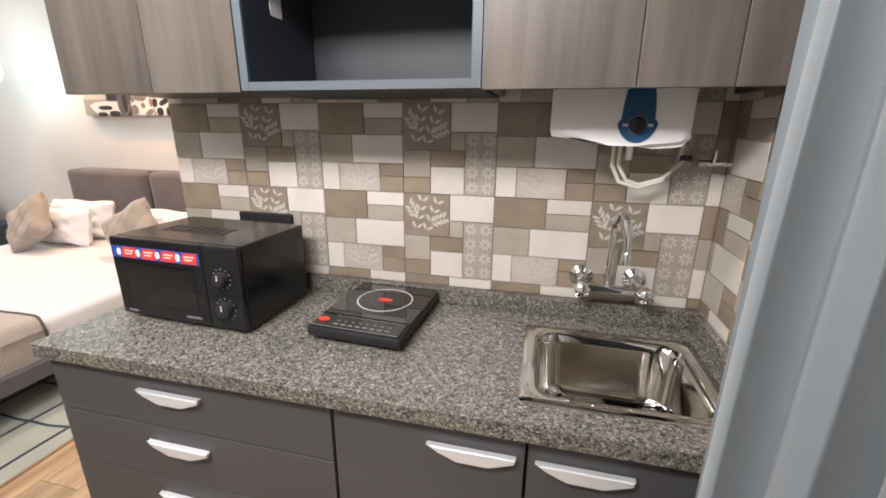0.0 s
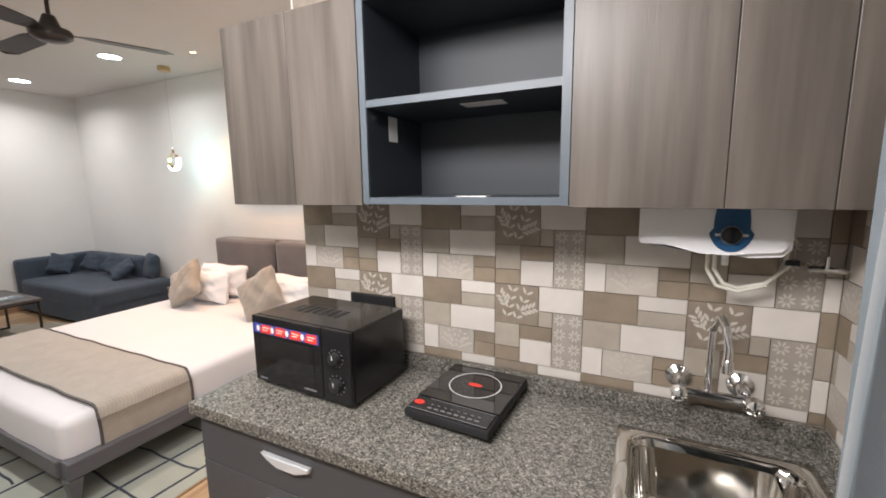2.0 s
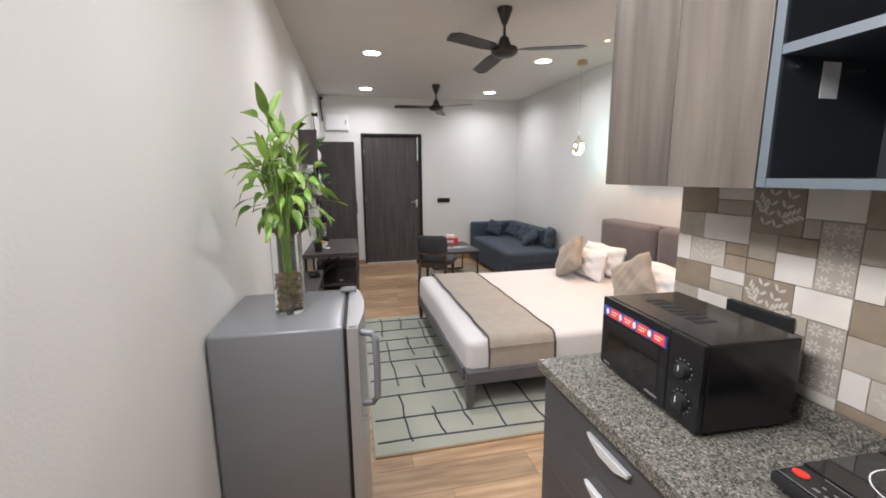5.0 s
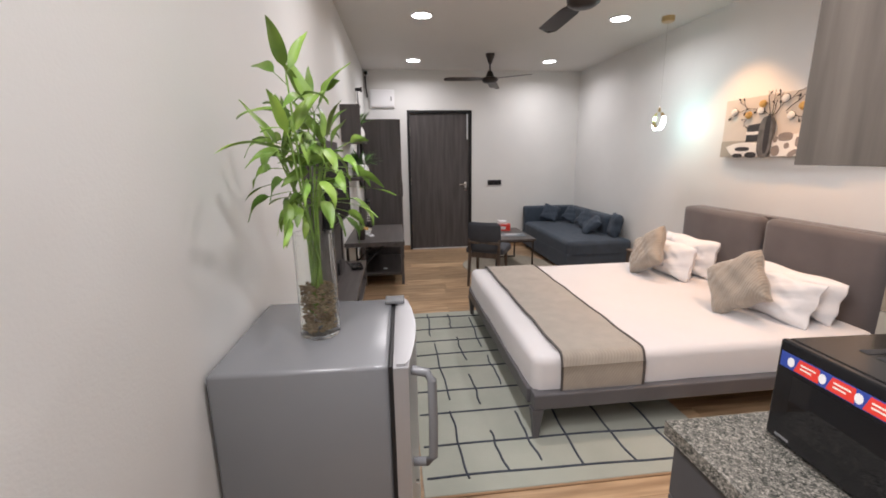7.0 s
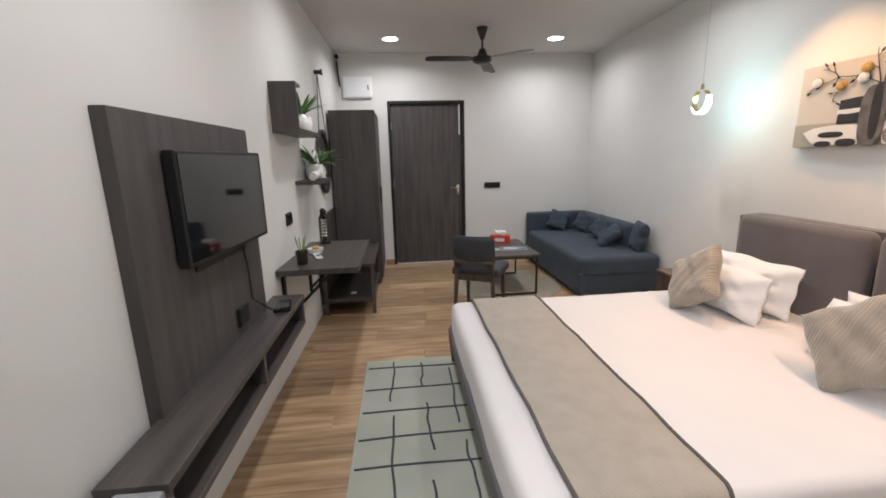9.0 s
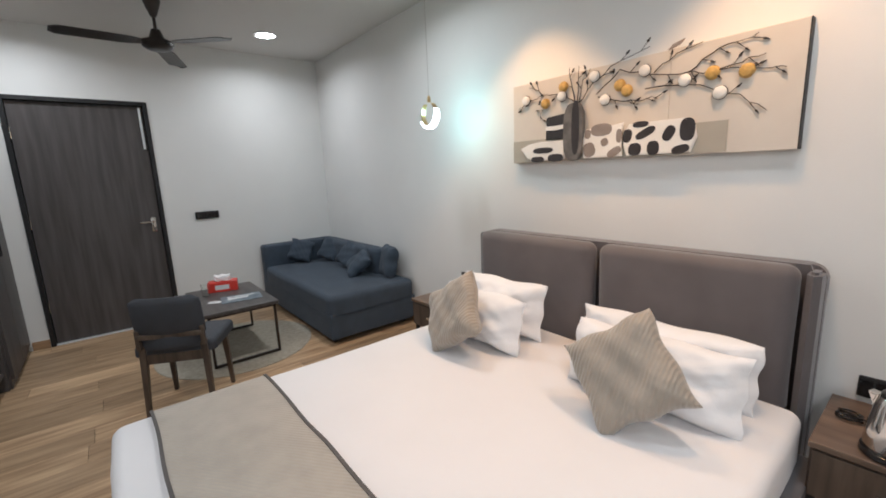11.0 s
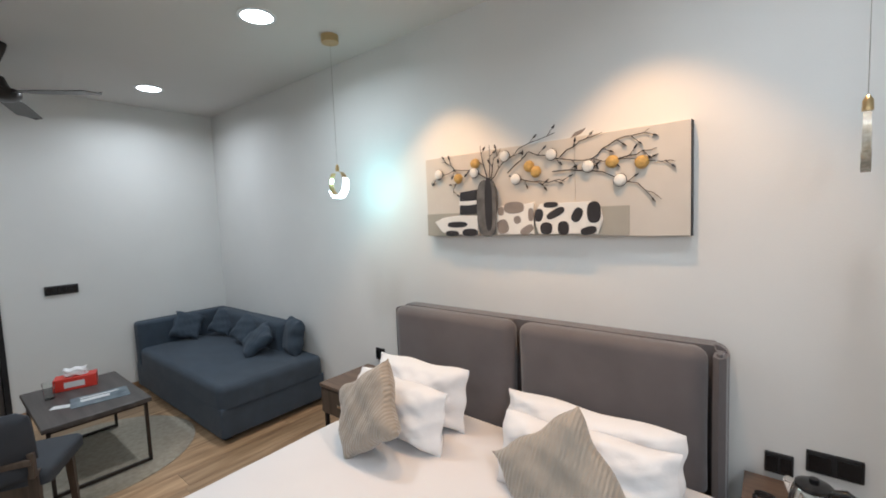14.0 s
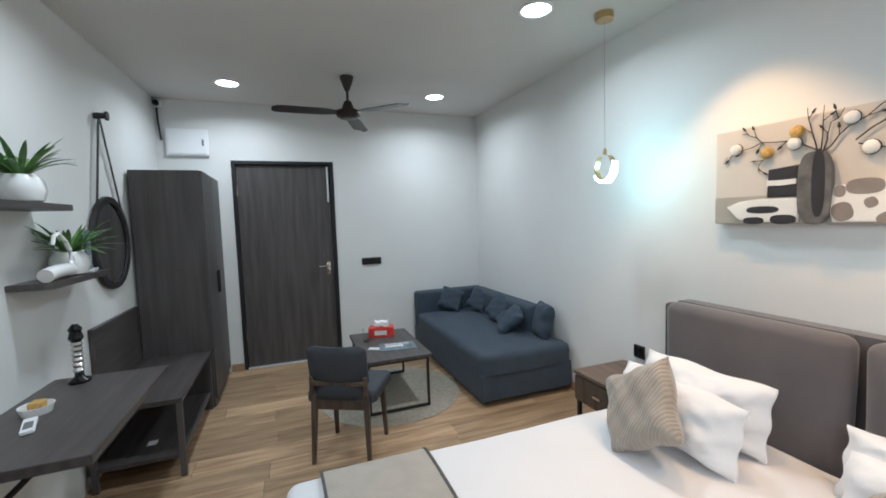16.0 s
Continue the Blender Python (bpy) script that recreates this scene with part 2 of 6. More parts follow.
M_POTDARK = material("dark_relief", (0.035, 0.031, 0.033), 0.5, var=0.2, scale=15)
M_POTTAUPE = material("taupe_relief", (0.26, 0.22, 0.195), 0.6, var=0.1, scale=15)
M_POTGREY = material("grey_relief", (0.15, 0.14, 0.13), 0.5, var=0.35, scale=18)
M_TWIG = material("dark_twig", (0.03, 0.022, 0.02), 0.6, var=0.2, scale=40)
M_GOLD = material("ochre_flower", (0.55, 0.34, 0.10), 0.6, var=0.25, scale=60, bump=0.5, bump_scale=90)
M_MIRROR = material("mirror", (0.85, 0.87, 0.87), 0.02, 1.0)
M_STRAP = material("black_leather", (0.025, 0.022, 0.022), 0.5, var=0.2, scale=20)
M_CERAMIC = material("white_ceramic", (0.85, 0.85, 0.84), 0.22, var=0.02, scale=5)
M_CARD = material("grey_blue_card", (0.22, 0.28, 0.32), 0.4, var=0.1, scale=10)
M_TISSUE = material("tissue_paper", (0.86, 0.84, 0.84), 0.9, var=0.02, scale=8, bump=0.3)
M_MAG = material("brochure", (0.06, 0.085, 0.11), 0.35, second=(0.22, 0.27, 0.3), scale=14)
TILE = {
    "W": material("cream_tile", (0.60, 0.565, 0.52), 0.32, var=0.07, scale=9, per_object=0.07),
    "G": material("greige_tile", (0.37, 0.33, 0.275), 0.35, var=0.1, scale=14, per_object=0.08),
    "B": material("brown_tile", (0.25, 0.202, 0.15), 0.35, var=0.14, scale=14, per_object=0.1),
    "L": material("taupe_leaf_tile", (0.245, 0.203, 0.158), 0.35, var=0.14, scale=18, per_object=0.05),
    "D": material("grey_flower_tile", (0.35, 0.315, 0.275), 0.35, var=0.08, scale=20, per_object=0.05),
    "F": material("pale_flower_tile", (0.44, 0.4, 0.35), 0.35, var=0.12, scale=12, per_object=0.05),
}
M_TILEPRINT = material("cream_tile_print", (0.52, 0.485, 0.43), 0.34, var=0.06, scale=30)
M_GROUT = material("grout", (0.28, 0.24, 0.2), 0.9, var=0.15, scale=30)


# ---- mesh helpers ----
def mesh_of(name, bm, mat, smooth=False):
    me = bpy.data.meshes.new(name)
    bmesh.ops.recalc_face_normals(bm, faces=bm.faces)
    bm.to_mesh(me)
    bm.free()
    me.materials.append(mat)
    if smooth:
        for p in me.polygons:
            p.use_smooth = True
        me.set_sharp_from_angle(angle=radians(38))
    return me


def part(name, bm, mat, parent=None, label="", smooth=False):
    ob = new(name, mesh_of(name, bm, mat, smooth))
    if parent:
        ob.parent = parent
    if label:
        ob["label"] = label
    return ob


def thing(name, label, category, m=None, group=""):
    ob = new(name)
    if m is not None:
        ob.matrix_basis = m
    return tagged(ob, label, category, group)


def box(x0, x1, y0, y1, z0, z1, bevel=0.0, seg=2, bm=None):
    bm = bm or bmesh.new()
    r = bmesh.ops.create_cube(bm, size=1.0)
    for v in r["verts"]:
        v.co = Vector(((x0 + x1) / 2 + v.co.x * (x1 - x0), (y0 + y1) / 2 + v.co.y * (y1 - y0), (z0 + z1) / 2 + v.co.z * (z1 - z0)))
    if bevel:
        es = list({e for v in r["verts"] for e in v.link_edges})
        bmesh.ops.bevel(bm, geom=es, offset=bevel, segments=seg, profile=0.5, affect="EDGES")
    return bm


def tube(points, radius, n=8, bm=None, closed=False, taper=None):
    bm = bm or bmesh.new()
    pts = [Vector(p) for p in points]
    rings = []
    for i, p in enumerate(pts):
        if closed:
            d = pts[(i + 1) % len(pts)] - pts[i - 1]
        else:
            d = pts[min(i + 1, len(pts) - 1)] - pts[max(i - 1, 0)]
        d.normalize()
        a = d.cross(Vector((0.13, 0.29, 0.95)) if abs(d.z) < 0.9 else Vector((1, 0.1, 0))).normalized()
        b = d.cross(a)
        r = radius if taper is None else radius + (taper - radius) * i / (len(pts) - 1)
        rings.append([bm.verts.new(p + a * (r * cos(2 * pi * k / n)) + b * (r * sin(2 * pi * k / n))) for k in range(n)])
    for i in range(len(rings) if closed else len(rings) - 1):
        q, s = rings[i], rings[(i + 1) % len(rings)]
        for k in range(n):
            bm.faces.new((q[k], q[(k + 1) % n], s[(k + 1) % n], s[k]))
    if not closed:
        bm.faces.new(rings[0])
        bm.faces.new(rings[-1])
    return bm


def lathe(profile, n=32, bm=None, centre=(0, 0, 0), axis="z", cap=True):
    bm = bm or bmesh.new()
    c = Vector(centre)
    rings = []
    for r, h in profile:
        ring = []
        for k in range(n):
            a = 2 * pi * k / n
            p = {"z": (r * cos(a), r * sin(a), h), "y": (r * cos(a), h, r * sin(a)), "x": (h, r * cos(a), r * sin(a))}[axis]
            ring.append(bm.verts.new(c + Vector(p)))
        rings.append(ring)
    for q, s in zip(rings, rings[1:]):
        for k in range(n):
            bm.faces.new((q[k], q[(k + 1) % n], s[(k + 1) % n], s[k]))
    if cap:
        bm.faces.new(rings[0])
        bm.faces.new(rings[-1])
    return bm


def prism(outline, h0, h1, axis="z", bm=None, bevel=0.0):
    """A flat outline (pairs) drawn out between h0 and h1 along an axis."""
    bm = bm or bmesh.new()

    def at(u, v, h):
        return {"z": (u, v, h), "y": (u, h, v), "x": (h, u, v)}[axis]
    lo = [bm.verts.new(at(u, v, h0)) for u, v in outline]
    hi = [bm.verts.new(at(u, v, h1)) for u, v in outline]
    n = len(outline)
    f0, f1 = bm.faces.new(lo), bm.faces.new(hi)
    for k in range(n):
        bm.faces.new((lo[k], lo[(k + 1) % n], hi[(k + 1) % n], hi[k]))
    if bevel:
        bmesh.ops.bevel(bm, geom=list(f0.edges) + list(f1.edges), offset=bevel, segments=2, affect="EDGES")
    return bm


def oval(cu, cv, ru, rv, n=24, power=2.0, turn=0.0):
    out = []
    for k in range(n):
        a = 2 * pi * k / n
        ca, sa = cos(a), sin(a)
        u = ru * (abs(ca) ** (2 / power)) * (1 if ca >= 0 else -1)
        v = rv * (abs(sa) ** (2 / power)) * (1 if sa >= 0 else -1)
        out.append((cu + u * cos(turn) - v * sin(turn), cv + u * sin(turn) + v * cos(turn)))
    return out


def cushion(w, h, t, seed=0, n=34, flange=0.0, quilt=0.0, pinch=0.06, crumple=1.0):
    """A stuffed cushion standing in the x-z plane, its lower edge at z = 0, plump along y."""
    r = random.Random(seed)
    bm = bmesh.new()
    ph = [r.uniform(0, 6.28) for _ in range(6)]
    sides = []
    for s in (-1, 1):
        grid = []
        for j in range(n + 1):
            row = []
            for i in range(n + 1):
                u, v = 2 * i / n - 1, 2 * j / n - 1
                inner = 1 - flange
                uu, vv = min(1, abs(u) / inner), min(1, abs(v) / inner)
                puff = max(0.0, (1 - uu ** 5)) ** 0.5 * max(0.0, (1 - vv ** 5)) ** 0.5
                wr = 0.05 * sin(5 * u + 3 * v + ph[0]) + 0.035 * sin(9 * v - 4 * u + ph[1]) + 0.02 * sin(15 * u + 11 * v + ph[2]) + 0.022 * abs(sin(11 * u - 7 * v + 2.5 * sin(3 * v + ph[5]) + ph[3])) * (abs(u) + abs(v))
                th = t / 2 * puff * (1 + wr * 1.6 * crumple) + 0.004
                if quilt:
                    th += quilt * puff * abs(sin(v * 16 + 0.6 * u))
                pin_u = 1 - pinch * (1 - v * v) * abs(u)
                pin_v = 1 - pinch * (1 - u * u) * abs(v)
                x = u * w / 2 * pin_u + 0.006 * sin(7 * v + ph[3]) * abs(u)
                z = h / 2 + v * h / 2 * pin_v + 0.006 * sin(6 * u + ph[4]) * abs(v)
                row.append(bm.verts.new((x, s * th, z)))
            grid.append(row)
        sides.append(grid)
        for j in range(n):
            for i in range(n):
                bm.faces.new((grid[j][i], grid[j][i + 1], grid[j + 1][i + 1], grid[j + 1][i]))
    a, b = sides
    rim = lambda g: [g[0][i] for i in range(n)] + [g[j][n] for j in range(n)] + [g[n][i] for i in range(n, 0, -1)] + [g[j][0] for j in range(n, 0, -1)]
    ra, rb = rim(a), rim(b)
    for k in range(len(ra)):
        bm.faces.new((ra[k], ra[(k + 1) % len(ra)], rb[(k + 1) % len(rb)], rb[k]))
    return bm


def structure(name, bm, mat, label, category="wall", smooth=False):
    return tagged(part(name, bm, mat, None, label, smooth), label, category, kind="structure")


# ---- structure ----
def left_wall_y(x):
    return -0.22 - 0.0215 * (x + 6.92)


XW, XE, XK = -6.918, 0.545, -1.246
YK, YB = 1.395, 3.115
floor = structure("floor", box(XW - 0.15, XE + 0.15, -0.6, YB + 0.15, -0.1, -0.006), M_GAP, "wooden floor of oak-coloured planks", "floor")
structure("ceiling", box(XW - 0.15, XE + 0.15, -0.6, YB + 0.15, CEIL, CEIL + 0.1), M_CEIL, "smooth off-white painted ceiling", "ceiling")
structure("wall_south", prism([(XW - 0.15, left_wall_y(XW - 0.15)), (XE + 0.15, left_wall_y(XE + 0.15)), (XE + 0.15, -0.6), (XW - 0.15, -0.6)], 0, CEIL), M_WALL, "plain grey-white painted wall")
structure("wall_north", box(XW - 0.15, XK, YB, YB + 0.15, 0, CEIL), M_WALL, "plain grey-white painted wall behind the bed")
kitchen_wall = structure("wall_kitchen", box(XK + 0.01, XE + 0.15, YK + 0.006, YK + 0.12, 0, CEIL), M_GROUT, "kitchen wall with patterned tiles")
structure("wall_partition", box(XK, XK + 0.1, YK + 0.12, YB + 0.15, 0, CEIL), M_WALL, "plain grey-white partition wall")
structure("wall_kitchen_end", box(XK, XK + 0.01, YK + 0.006, YK + 0.12, 0, CEIL), M_WALL, "painted edge of the kitchen wall")
east_wall = structure("wall_east", box(XE + 0.006, XE + 0.15, -0.5, YK + 0.006, 0, CEIL), M_WALL, "plain painted side wall")
DY0, DY1, DZ = 0.403, 1.397, 2.15
wb = box(XW - 0.15, XW, -0.5, DY0, 0, CEIL)
box(XW - 0.15, XW, DY1, YB, 0, CEIL, bm=wb)
box(XW - 0.15, XW, DY0, DY1, DZ, CEIL, bm=wb)
structure("wall_west", wb, M_WALL, "plain grey-white end wall with a door")
sk = box(XW, XW + 0.012, DY1 + 0.002, YB - 0.012, 0, 0.075, 0.003)
box(XW, XW + 0.012, 0.285, DY0 - 0.002, 0, 0.075, 0.003, bm=sk)
structure("baseboard_west", sk, M_BASE, "narrow brown wooden skirting", "baseboard")
structure("baseboard_north", box(XW + 0.012, XK - 0.012, YB - 0.012, YB, 0, 0.075, 0.003), M_BASE, "narrow brown wooden skirting", "baseboard")

# entrance door
door = tagged(new("door_1"), "closed dark wood-grain door with a steel lever handle", "door", kind="structure")
jam = box(XW - 0.1, XW + 0.012, DY0, DY0 + 0.035, 0, DZ, 0.002)
box(XW - 0.1, XW + 0.012, DY1 - 0.035, DY1, 0, DZ, 0.002, bm=jam)
box(XW - 0.1, XW + 0.012, DY0 + 0.035, DY1 - 0.035, DZ - 0.035, DZ, 0.002, bm=jam)
part("door_frame", jam, M_BLACKM, door, "black door frame")
part("door_leaf", box(XW - 0.07, XW - 0.025, DY0 + 0.039, DY1 - 0.039, 0.012, DZ - 0.04, 0.002), M_DARK, door)
part("threshold", box(XW - 0.1, XW + 0.0, DY0 + 0.036, DY1 - 0.036, 0, 0.01), M_ALU, door, "pale metal threshold")
hb = box(XW - 0.025, XW - 0.017, DY1 - 0.115, DY1 - 0.075, 0.93, 1.07, 0.003)
tube([(XW - 0.02, DY1 - 0.095, 1.03), (XW + 0.035, DY1 - 0.095, 1.03), (XW + 0.037, DY1 - 0.12, 1.03), (XW + 0.037, DY1 - 0.205, 1.03)], 0.009, 8, hb)
part("door_handle", hb, M_STEEL, door, "brushed steel lever handle", True)
part("tower_bolt", box(XW - 0.025, XW - 0.01, DY1 - 0.075, DY1 - 0.055, 1.72, 2.1, 0.004), M_ALU, door, "tall aluminium bolt")
for hz in (0.35, 1.1, 1.85):
    part("hinge", lathe([(0.007, hz - 0.05), (0.007, hz + 0.05)], 8, centre=(XW - 0.02, DY0 + 0.037, 0)), M_STEEL, door)


# ---- fixtures on walls and ceiling ----
def downlight(x, y):
    t = thing("downlight", "round white recessed downlight, lit, in the ceiling; two of the set are added, unseen", "ceiling light", pose(x, y, CEIL), "ceiling downlights")
    part("trim_ring", lathe([(0.086, -0.001), (0.104, -0.001), (0.104, -0.006), (0.086, -0.009), (0.086, -0.001)], 32, cap=False), M_WHITEP, t)
    part("diffuser", lathe([(0.001, -0.0035), (0.086, -0.0035)], 32, cap=False), M_LIT, t, "bright white diffuser")
    return t


first = downlight(*DOWNLIGHTS_AND_FILLS[0])
# fittings for the two added fill lamps are copied along with the others
for p in DOWNLIGHTS_AND_FILLS[1:]:
    copy_thing(first, pose(*p, CEIL))


def picture_spot(x, y):
    t = thing("spotlight", "small recessed warm spotlight, lit, above the picture", "ceiling light", pose(x, y, CEIL), "picture spotlights")
    part("trim_ring", lathe([(0.024, -0.001), (0.036, -0.001), (0.036, -0.005), (0.024, -0.007), (0.024, -0.001)], 24, cap=False), M_WHITEP, t)
    part("diffuser", lathe([(0.001, -0.003), (0.024, -0.003)], 24, cap=False), M_WARMLIT, t, "warm orange diffuser")
    return t


s0 = picture_spot(*PICTURE_SPOTS[0])
copy_thing(s0, pose(*PICTURE_SPOTS[1], CEIL))


# made-up body around the kitchen fill lamp, out of view
tl = thing("wall_panel_light", "unseen white fill panel, lit, added high on the kitchen side wall", "wall light")
part("housing", box(-1.18, -0.02, left_wall_y(-0.6) - 0.004, -0.325, 2.05, 2.35, 0.006), M_WHITEP, tl)
part("diffuser", box(-1.16, -0.04, -0.3248, -0.32, 2.07, 2.33, 0.001), M_FILLPANEL, tl, "glowing white face of the added fill panel")


def ceiling_fan(x, y, turn):
    t = thing("ceiling_fan", "dark bronze three-blade ceiling fan hanging on a rod", "ceiling fan", pose(x, y, CEIL, 0, 0, turn), "ceiling fans")
    part("canopy", lathe([(0.012, -0.12), (0.02, -0.115), (0.045, -0.05), (0.058, -0.01), (0.058, 0)], 24), M_BRONZE, t, "", True)
    part("rod", lathe([(0.011, -0.22), (0.011, -0.1)], 12), M_BRONZE, t, "", True)
    part("cover", lathe([(0.018, -0.2), (0.03, -0.205), (0.05, -0.26), (0.058, -0.275), (0.058, -0.285)], 24), M_BRONZE, t, "", True)
    part("motor", lathe([(0.06, -0.275), (0.098, -0.285), (0.105, -0.3), (0.1, -0.325), (0.07, -0.345), (0.03, -0.35)], 32), M_BRONZE, t, "", True)
    for k in range(3):
        a = radians(120 * k)
        bm = bmesh.new()
        rows = []
        for i in range(13):
            s = i / 12
            r = 0.09 + 0.52 * s
            wdt = 0.024 + 0.04 * min(1, s * 5) + 0.006 * s - (0.05 * max(0, s - 0.93) / 0.07)
            row = []
            for side in (-1, 1):
                for up in (0, 1):
                    v = Vector((r, side * wdt, -0.305 + side * 0.008 - 0.02 * s + up * 0.005))
                    row.append(bm.verts.new(Matrix.Rotation(a, 3, "Z") @ v))
            rows.append(row)
        for q, s in zip(rows, rows[1:]):
            for i0, i1 in ((0, 2), (2, 3), (3, 1), (1, 0)):
                bm.faces.new((q[i0], q[i1], s[i1], s[i0]))
        for q in (rows[0], rows[-1]):
            bm.faces.new((q[0], q[2], q[3], q[1]))
        part("blade", bm, M_BRONZE, t)
    return t


ceiling_fan(-3.13, 1.39, 62)
ceiling_fan(-5.88, 1.435, 40)


def moon_pendant(x, y, z, turn, lit):
    t = thing("pendant_lamp", "crescent-shaped crystal pendant lamp, lit, with a brass rose" if lit else "crescent crystal pendant lamp seen edge-on, hanging on a wire", "pendant lamp", pose(x, y, z, 0, 0, turn), "bedside pendants")
    top = CEIL - z
    part("ceiling_rose", lathe([(0.052, top - 0.045), (0.056, top - 0.04), (0.056, top), (0.05, top)], 28), M_BRASS, t, "round brass ceiling rose", True)
    part("wire_cap", lathe([(0.004, 0.125), (0.012, 0.11), (0.013, 0.08)], 12), M_BRASS, t, "small brass cap", True)
    part("wire", lathe([(0.0013, 0.085), (0.0013, top - 0.04)], 6), M_STEEL, t, "thin steel wire")
    def crescent(r0, r1, y0, y1, off, a0=120, sweep=300):
        bm = bmesh.new()
        n = 40
        rows = []
        for i in range(n + 1):
            a = radians(a0 + sweep * i / n)
            f = sin(pi * i / n) ** 0.7
            outer = Vector((r0 * cos(a), 0, r0 * sin(a)))
            inner = outer * (1 - (1 - r1 / r0) * f - 0.01)
            outer = outer * (1 + off * f)
            rows.append([bm.verts.new((p.x, yy, p.z)) for p in (outer, inner) for yy in (y0, y1)])
        for q, s in zip(rows, rows[1:]):
            for i0, i1 in ((0, 2), (2, 3), (3, 1), (1, 0)):
                bm.faces.new((q[i0], q[i1], s[i1], s[i0]))
        for q in (rows[0], rows[-1]):
            bm.faces.new((q[0], q[2], q[3], q[1]))
        return bm
    th = 0.02 if lit else 0.011
    part("crescent_frame", crescent(0.084, 0.072, -0.8 * th, 0.8 * th, 0.0), M_BRASS if lit else M_CRYSTAL, t, "brass crescent band" if lit else "cut crystal band")
    part("crystal", crescent(0.093, 0.076, -th, th, 0.03, 205, 175), M_MOONLIT if lit else M_CRYSTAL, t, "glowing crystal crescent" if lit else "amber cut crystal")
    return t


moon_pendant(-4.352, 2.786, 1.785, -4, True)
moon_pendant(-1.916, 2.79, 1.715, 83, False)

sb = thing("switch_panel", "black modular switch panel on the end wall", "switch")
part("plate", box(XW, XW + 0.012, 1.66, 1.88, 1.01, 1.088, 0.004), M_BLACKM, sb)
for k in range(6):
    part("switch", box(XW + 0.012, XW + 0.016, 1.672 + k * 0.033, 1.702 + k * 0.033, 1.022, 1.076, 0.002), M_BLACK, sb)
db = thing("distribution_box", "white electrical distribution box on the wall above the wardrobe", "electrical box")
part("housing", box(XW, XW + 0.035, -0.135, 0.225, 2.185, 2.44, 0.008), M_WHITEP, db)
part("door", box(XW + 0.035, XW + 0.043, -0.115, 0.205, 2.2, 2.425, 0.004), M_WHITEP, db)
part("latch", box(XW + 0.043, XW + 0.05, 0.17, 0.185, 2.28, 2.34, 0.003), M_GREYPRINT, db)
cc = thing("security_camera", "small dark dome camera at the ceiling corner", "camera")
part("mount", box(XW, XW + 0.05, -0.2, -0.15, 2.63, 2.69, 0.006), M_WHITEP, cc)
part("lens_barrel", lathe([(0.02, XW + 0.05), (0.026, XW + 0.07), (0.026, XW + 0.11), (0.015, XW + 0.115)], 16, centre=(0, -0.175, 2.655), axis="x"), M_BLACK, cc, "", True)
part("cable", tube([(XW + 0.012, -0.19, 2.63), (XW + 0.018, -0.185, 2.5), (XW + 0.014, -0.175, 2.38), (XW + 0.015, -0.17, 2.33)], 0.009, 8), M_BLACKM, cc, "black cable end", True)


def socket(name, m, w, h, label):
    t = thing(name, label, "socket", m)
    part("plate", box(-w / 2, w / 2, -0.012, 0, -h / 2, h / 2, 0.004), M_BLACKM, t)
    for k in (-1, 1):
        part("module", box(k * w / 4 - w / 5, k * w / 4 + w / 5, -0.016, -0.012, -h * 0.36, h * 0.36, 0.002), M_BLACK, t)
    return t


socket("wall_socket", pose(-1.93, YB, 0.555), 0.16, 0.085, "black double wall socket above the bedside table")
socket("wall_socket", pose(-2.09, YB, 0.51), 0.09, 0.085, "small black wall socket behind the kettle")
socket("wall_socket", pose(-4.39, YB, 0.545), 0.09, 0.09, "black wall socket beside the headboard")
socket("wall_socket", pose(-4.33, left_wall_y(-4.33), 1.02, 0, 0, 180), 0.13, 0.09, "black wall socket above the desk")


# ---- wardrobe, bench, desk ----
wd = thing("wardrobe", "tall dark wood-grain wardrobe against the end wall", "wardrobe")
wx0, wx1, wy1 = XW + 0.004, -6.06, 0.278
part("body", box(wx0, wx1, -0.215, wy1 - 0.02, 0, 1.95, 0.002), M_DARK, wd)
for k in (0, 1):
    a = wx0 + 0.004 + k * (wx1 - wx0) / 2
    d = part("door", box(a, a + (wx1 - wx0) / 2 - 0.006, wy1 - 0.019, wy1, 0.07, 1.947, 0.002), M_DARK, wd)
    part("handle", box(-6.49 + (k - 0.5) * 0.06 - 0.006, -6.49 + (k - 0.5) * 0.06 + 0.006, wy1, wy1 + 0.018, 0.9, 1.1, 0.003), M_BLACKM, d, "black bar handle")

lb = thing("luggage_bench", "low dark wood luggage bench with open shelf and back panel", "bench")
bx0, bx1 = -6.055, -5.06
part("top", box(bx0, bx1, -0.22, 0.25, 0.455, 0.485, 0.002), M_DARKH, lb)
part("side_panel", box(bx1 - 0.025, bx1, 0.215, 0.248, 0, 0.455, 0.002), M_DARK, lb)
part("side_panel", box(bx1 - 0.025, bx1, -0.22, -0.19, 0, 0.455, 0.002), M_DARK, lb)
part("side_panel", box(bx0, bx0 + 0.025, -0.22, 0.245, 0, 0.455, 0.002), M_DARK, lb)
part("shelf", box(bx0 + 0.026, bx1 - 0.001, -0.215, 0.235, 0.12, 0.145, 0.002), M_DARKH, lb)
part("back_panel", box(bx0, -5.28, left_wall_y(-5.28) + 0.001, -0.222, 0.47, 0.905, 0.002), M_DARKH, lb, "tall dark wall panel")
part("back_board", box(bx0 + 0.026, bx1 - 0.026, -0.245, -0.222, 0.1, 0.455), M_DARKH, lb)
part("tag", box(-5.3, -5.24, 0.0, 0.05, 0.146, 0.15, 0.001), M_PRINT, lb, "small white tag")

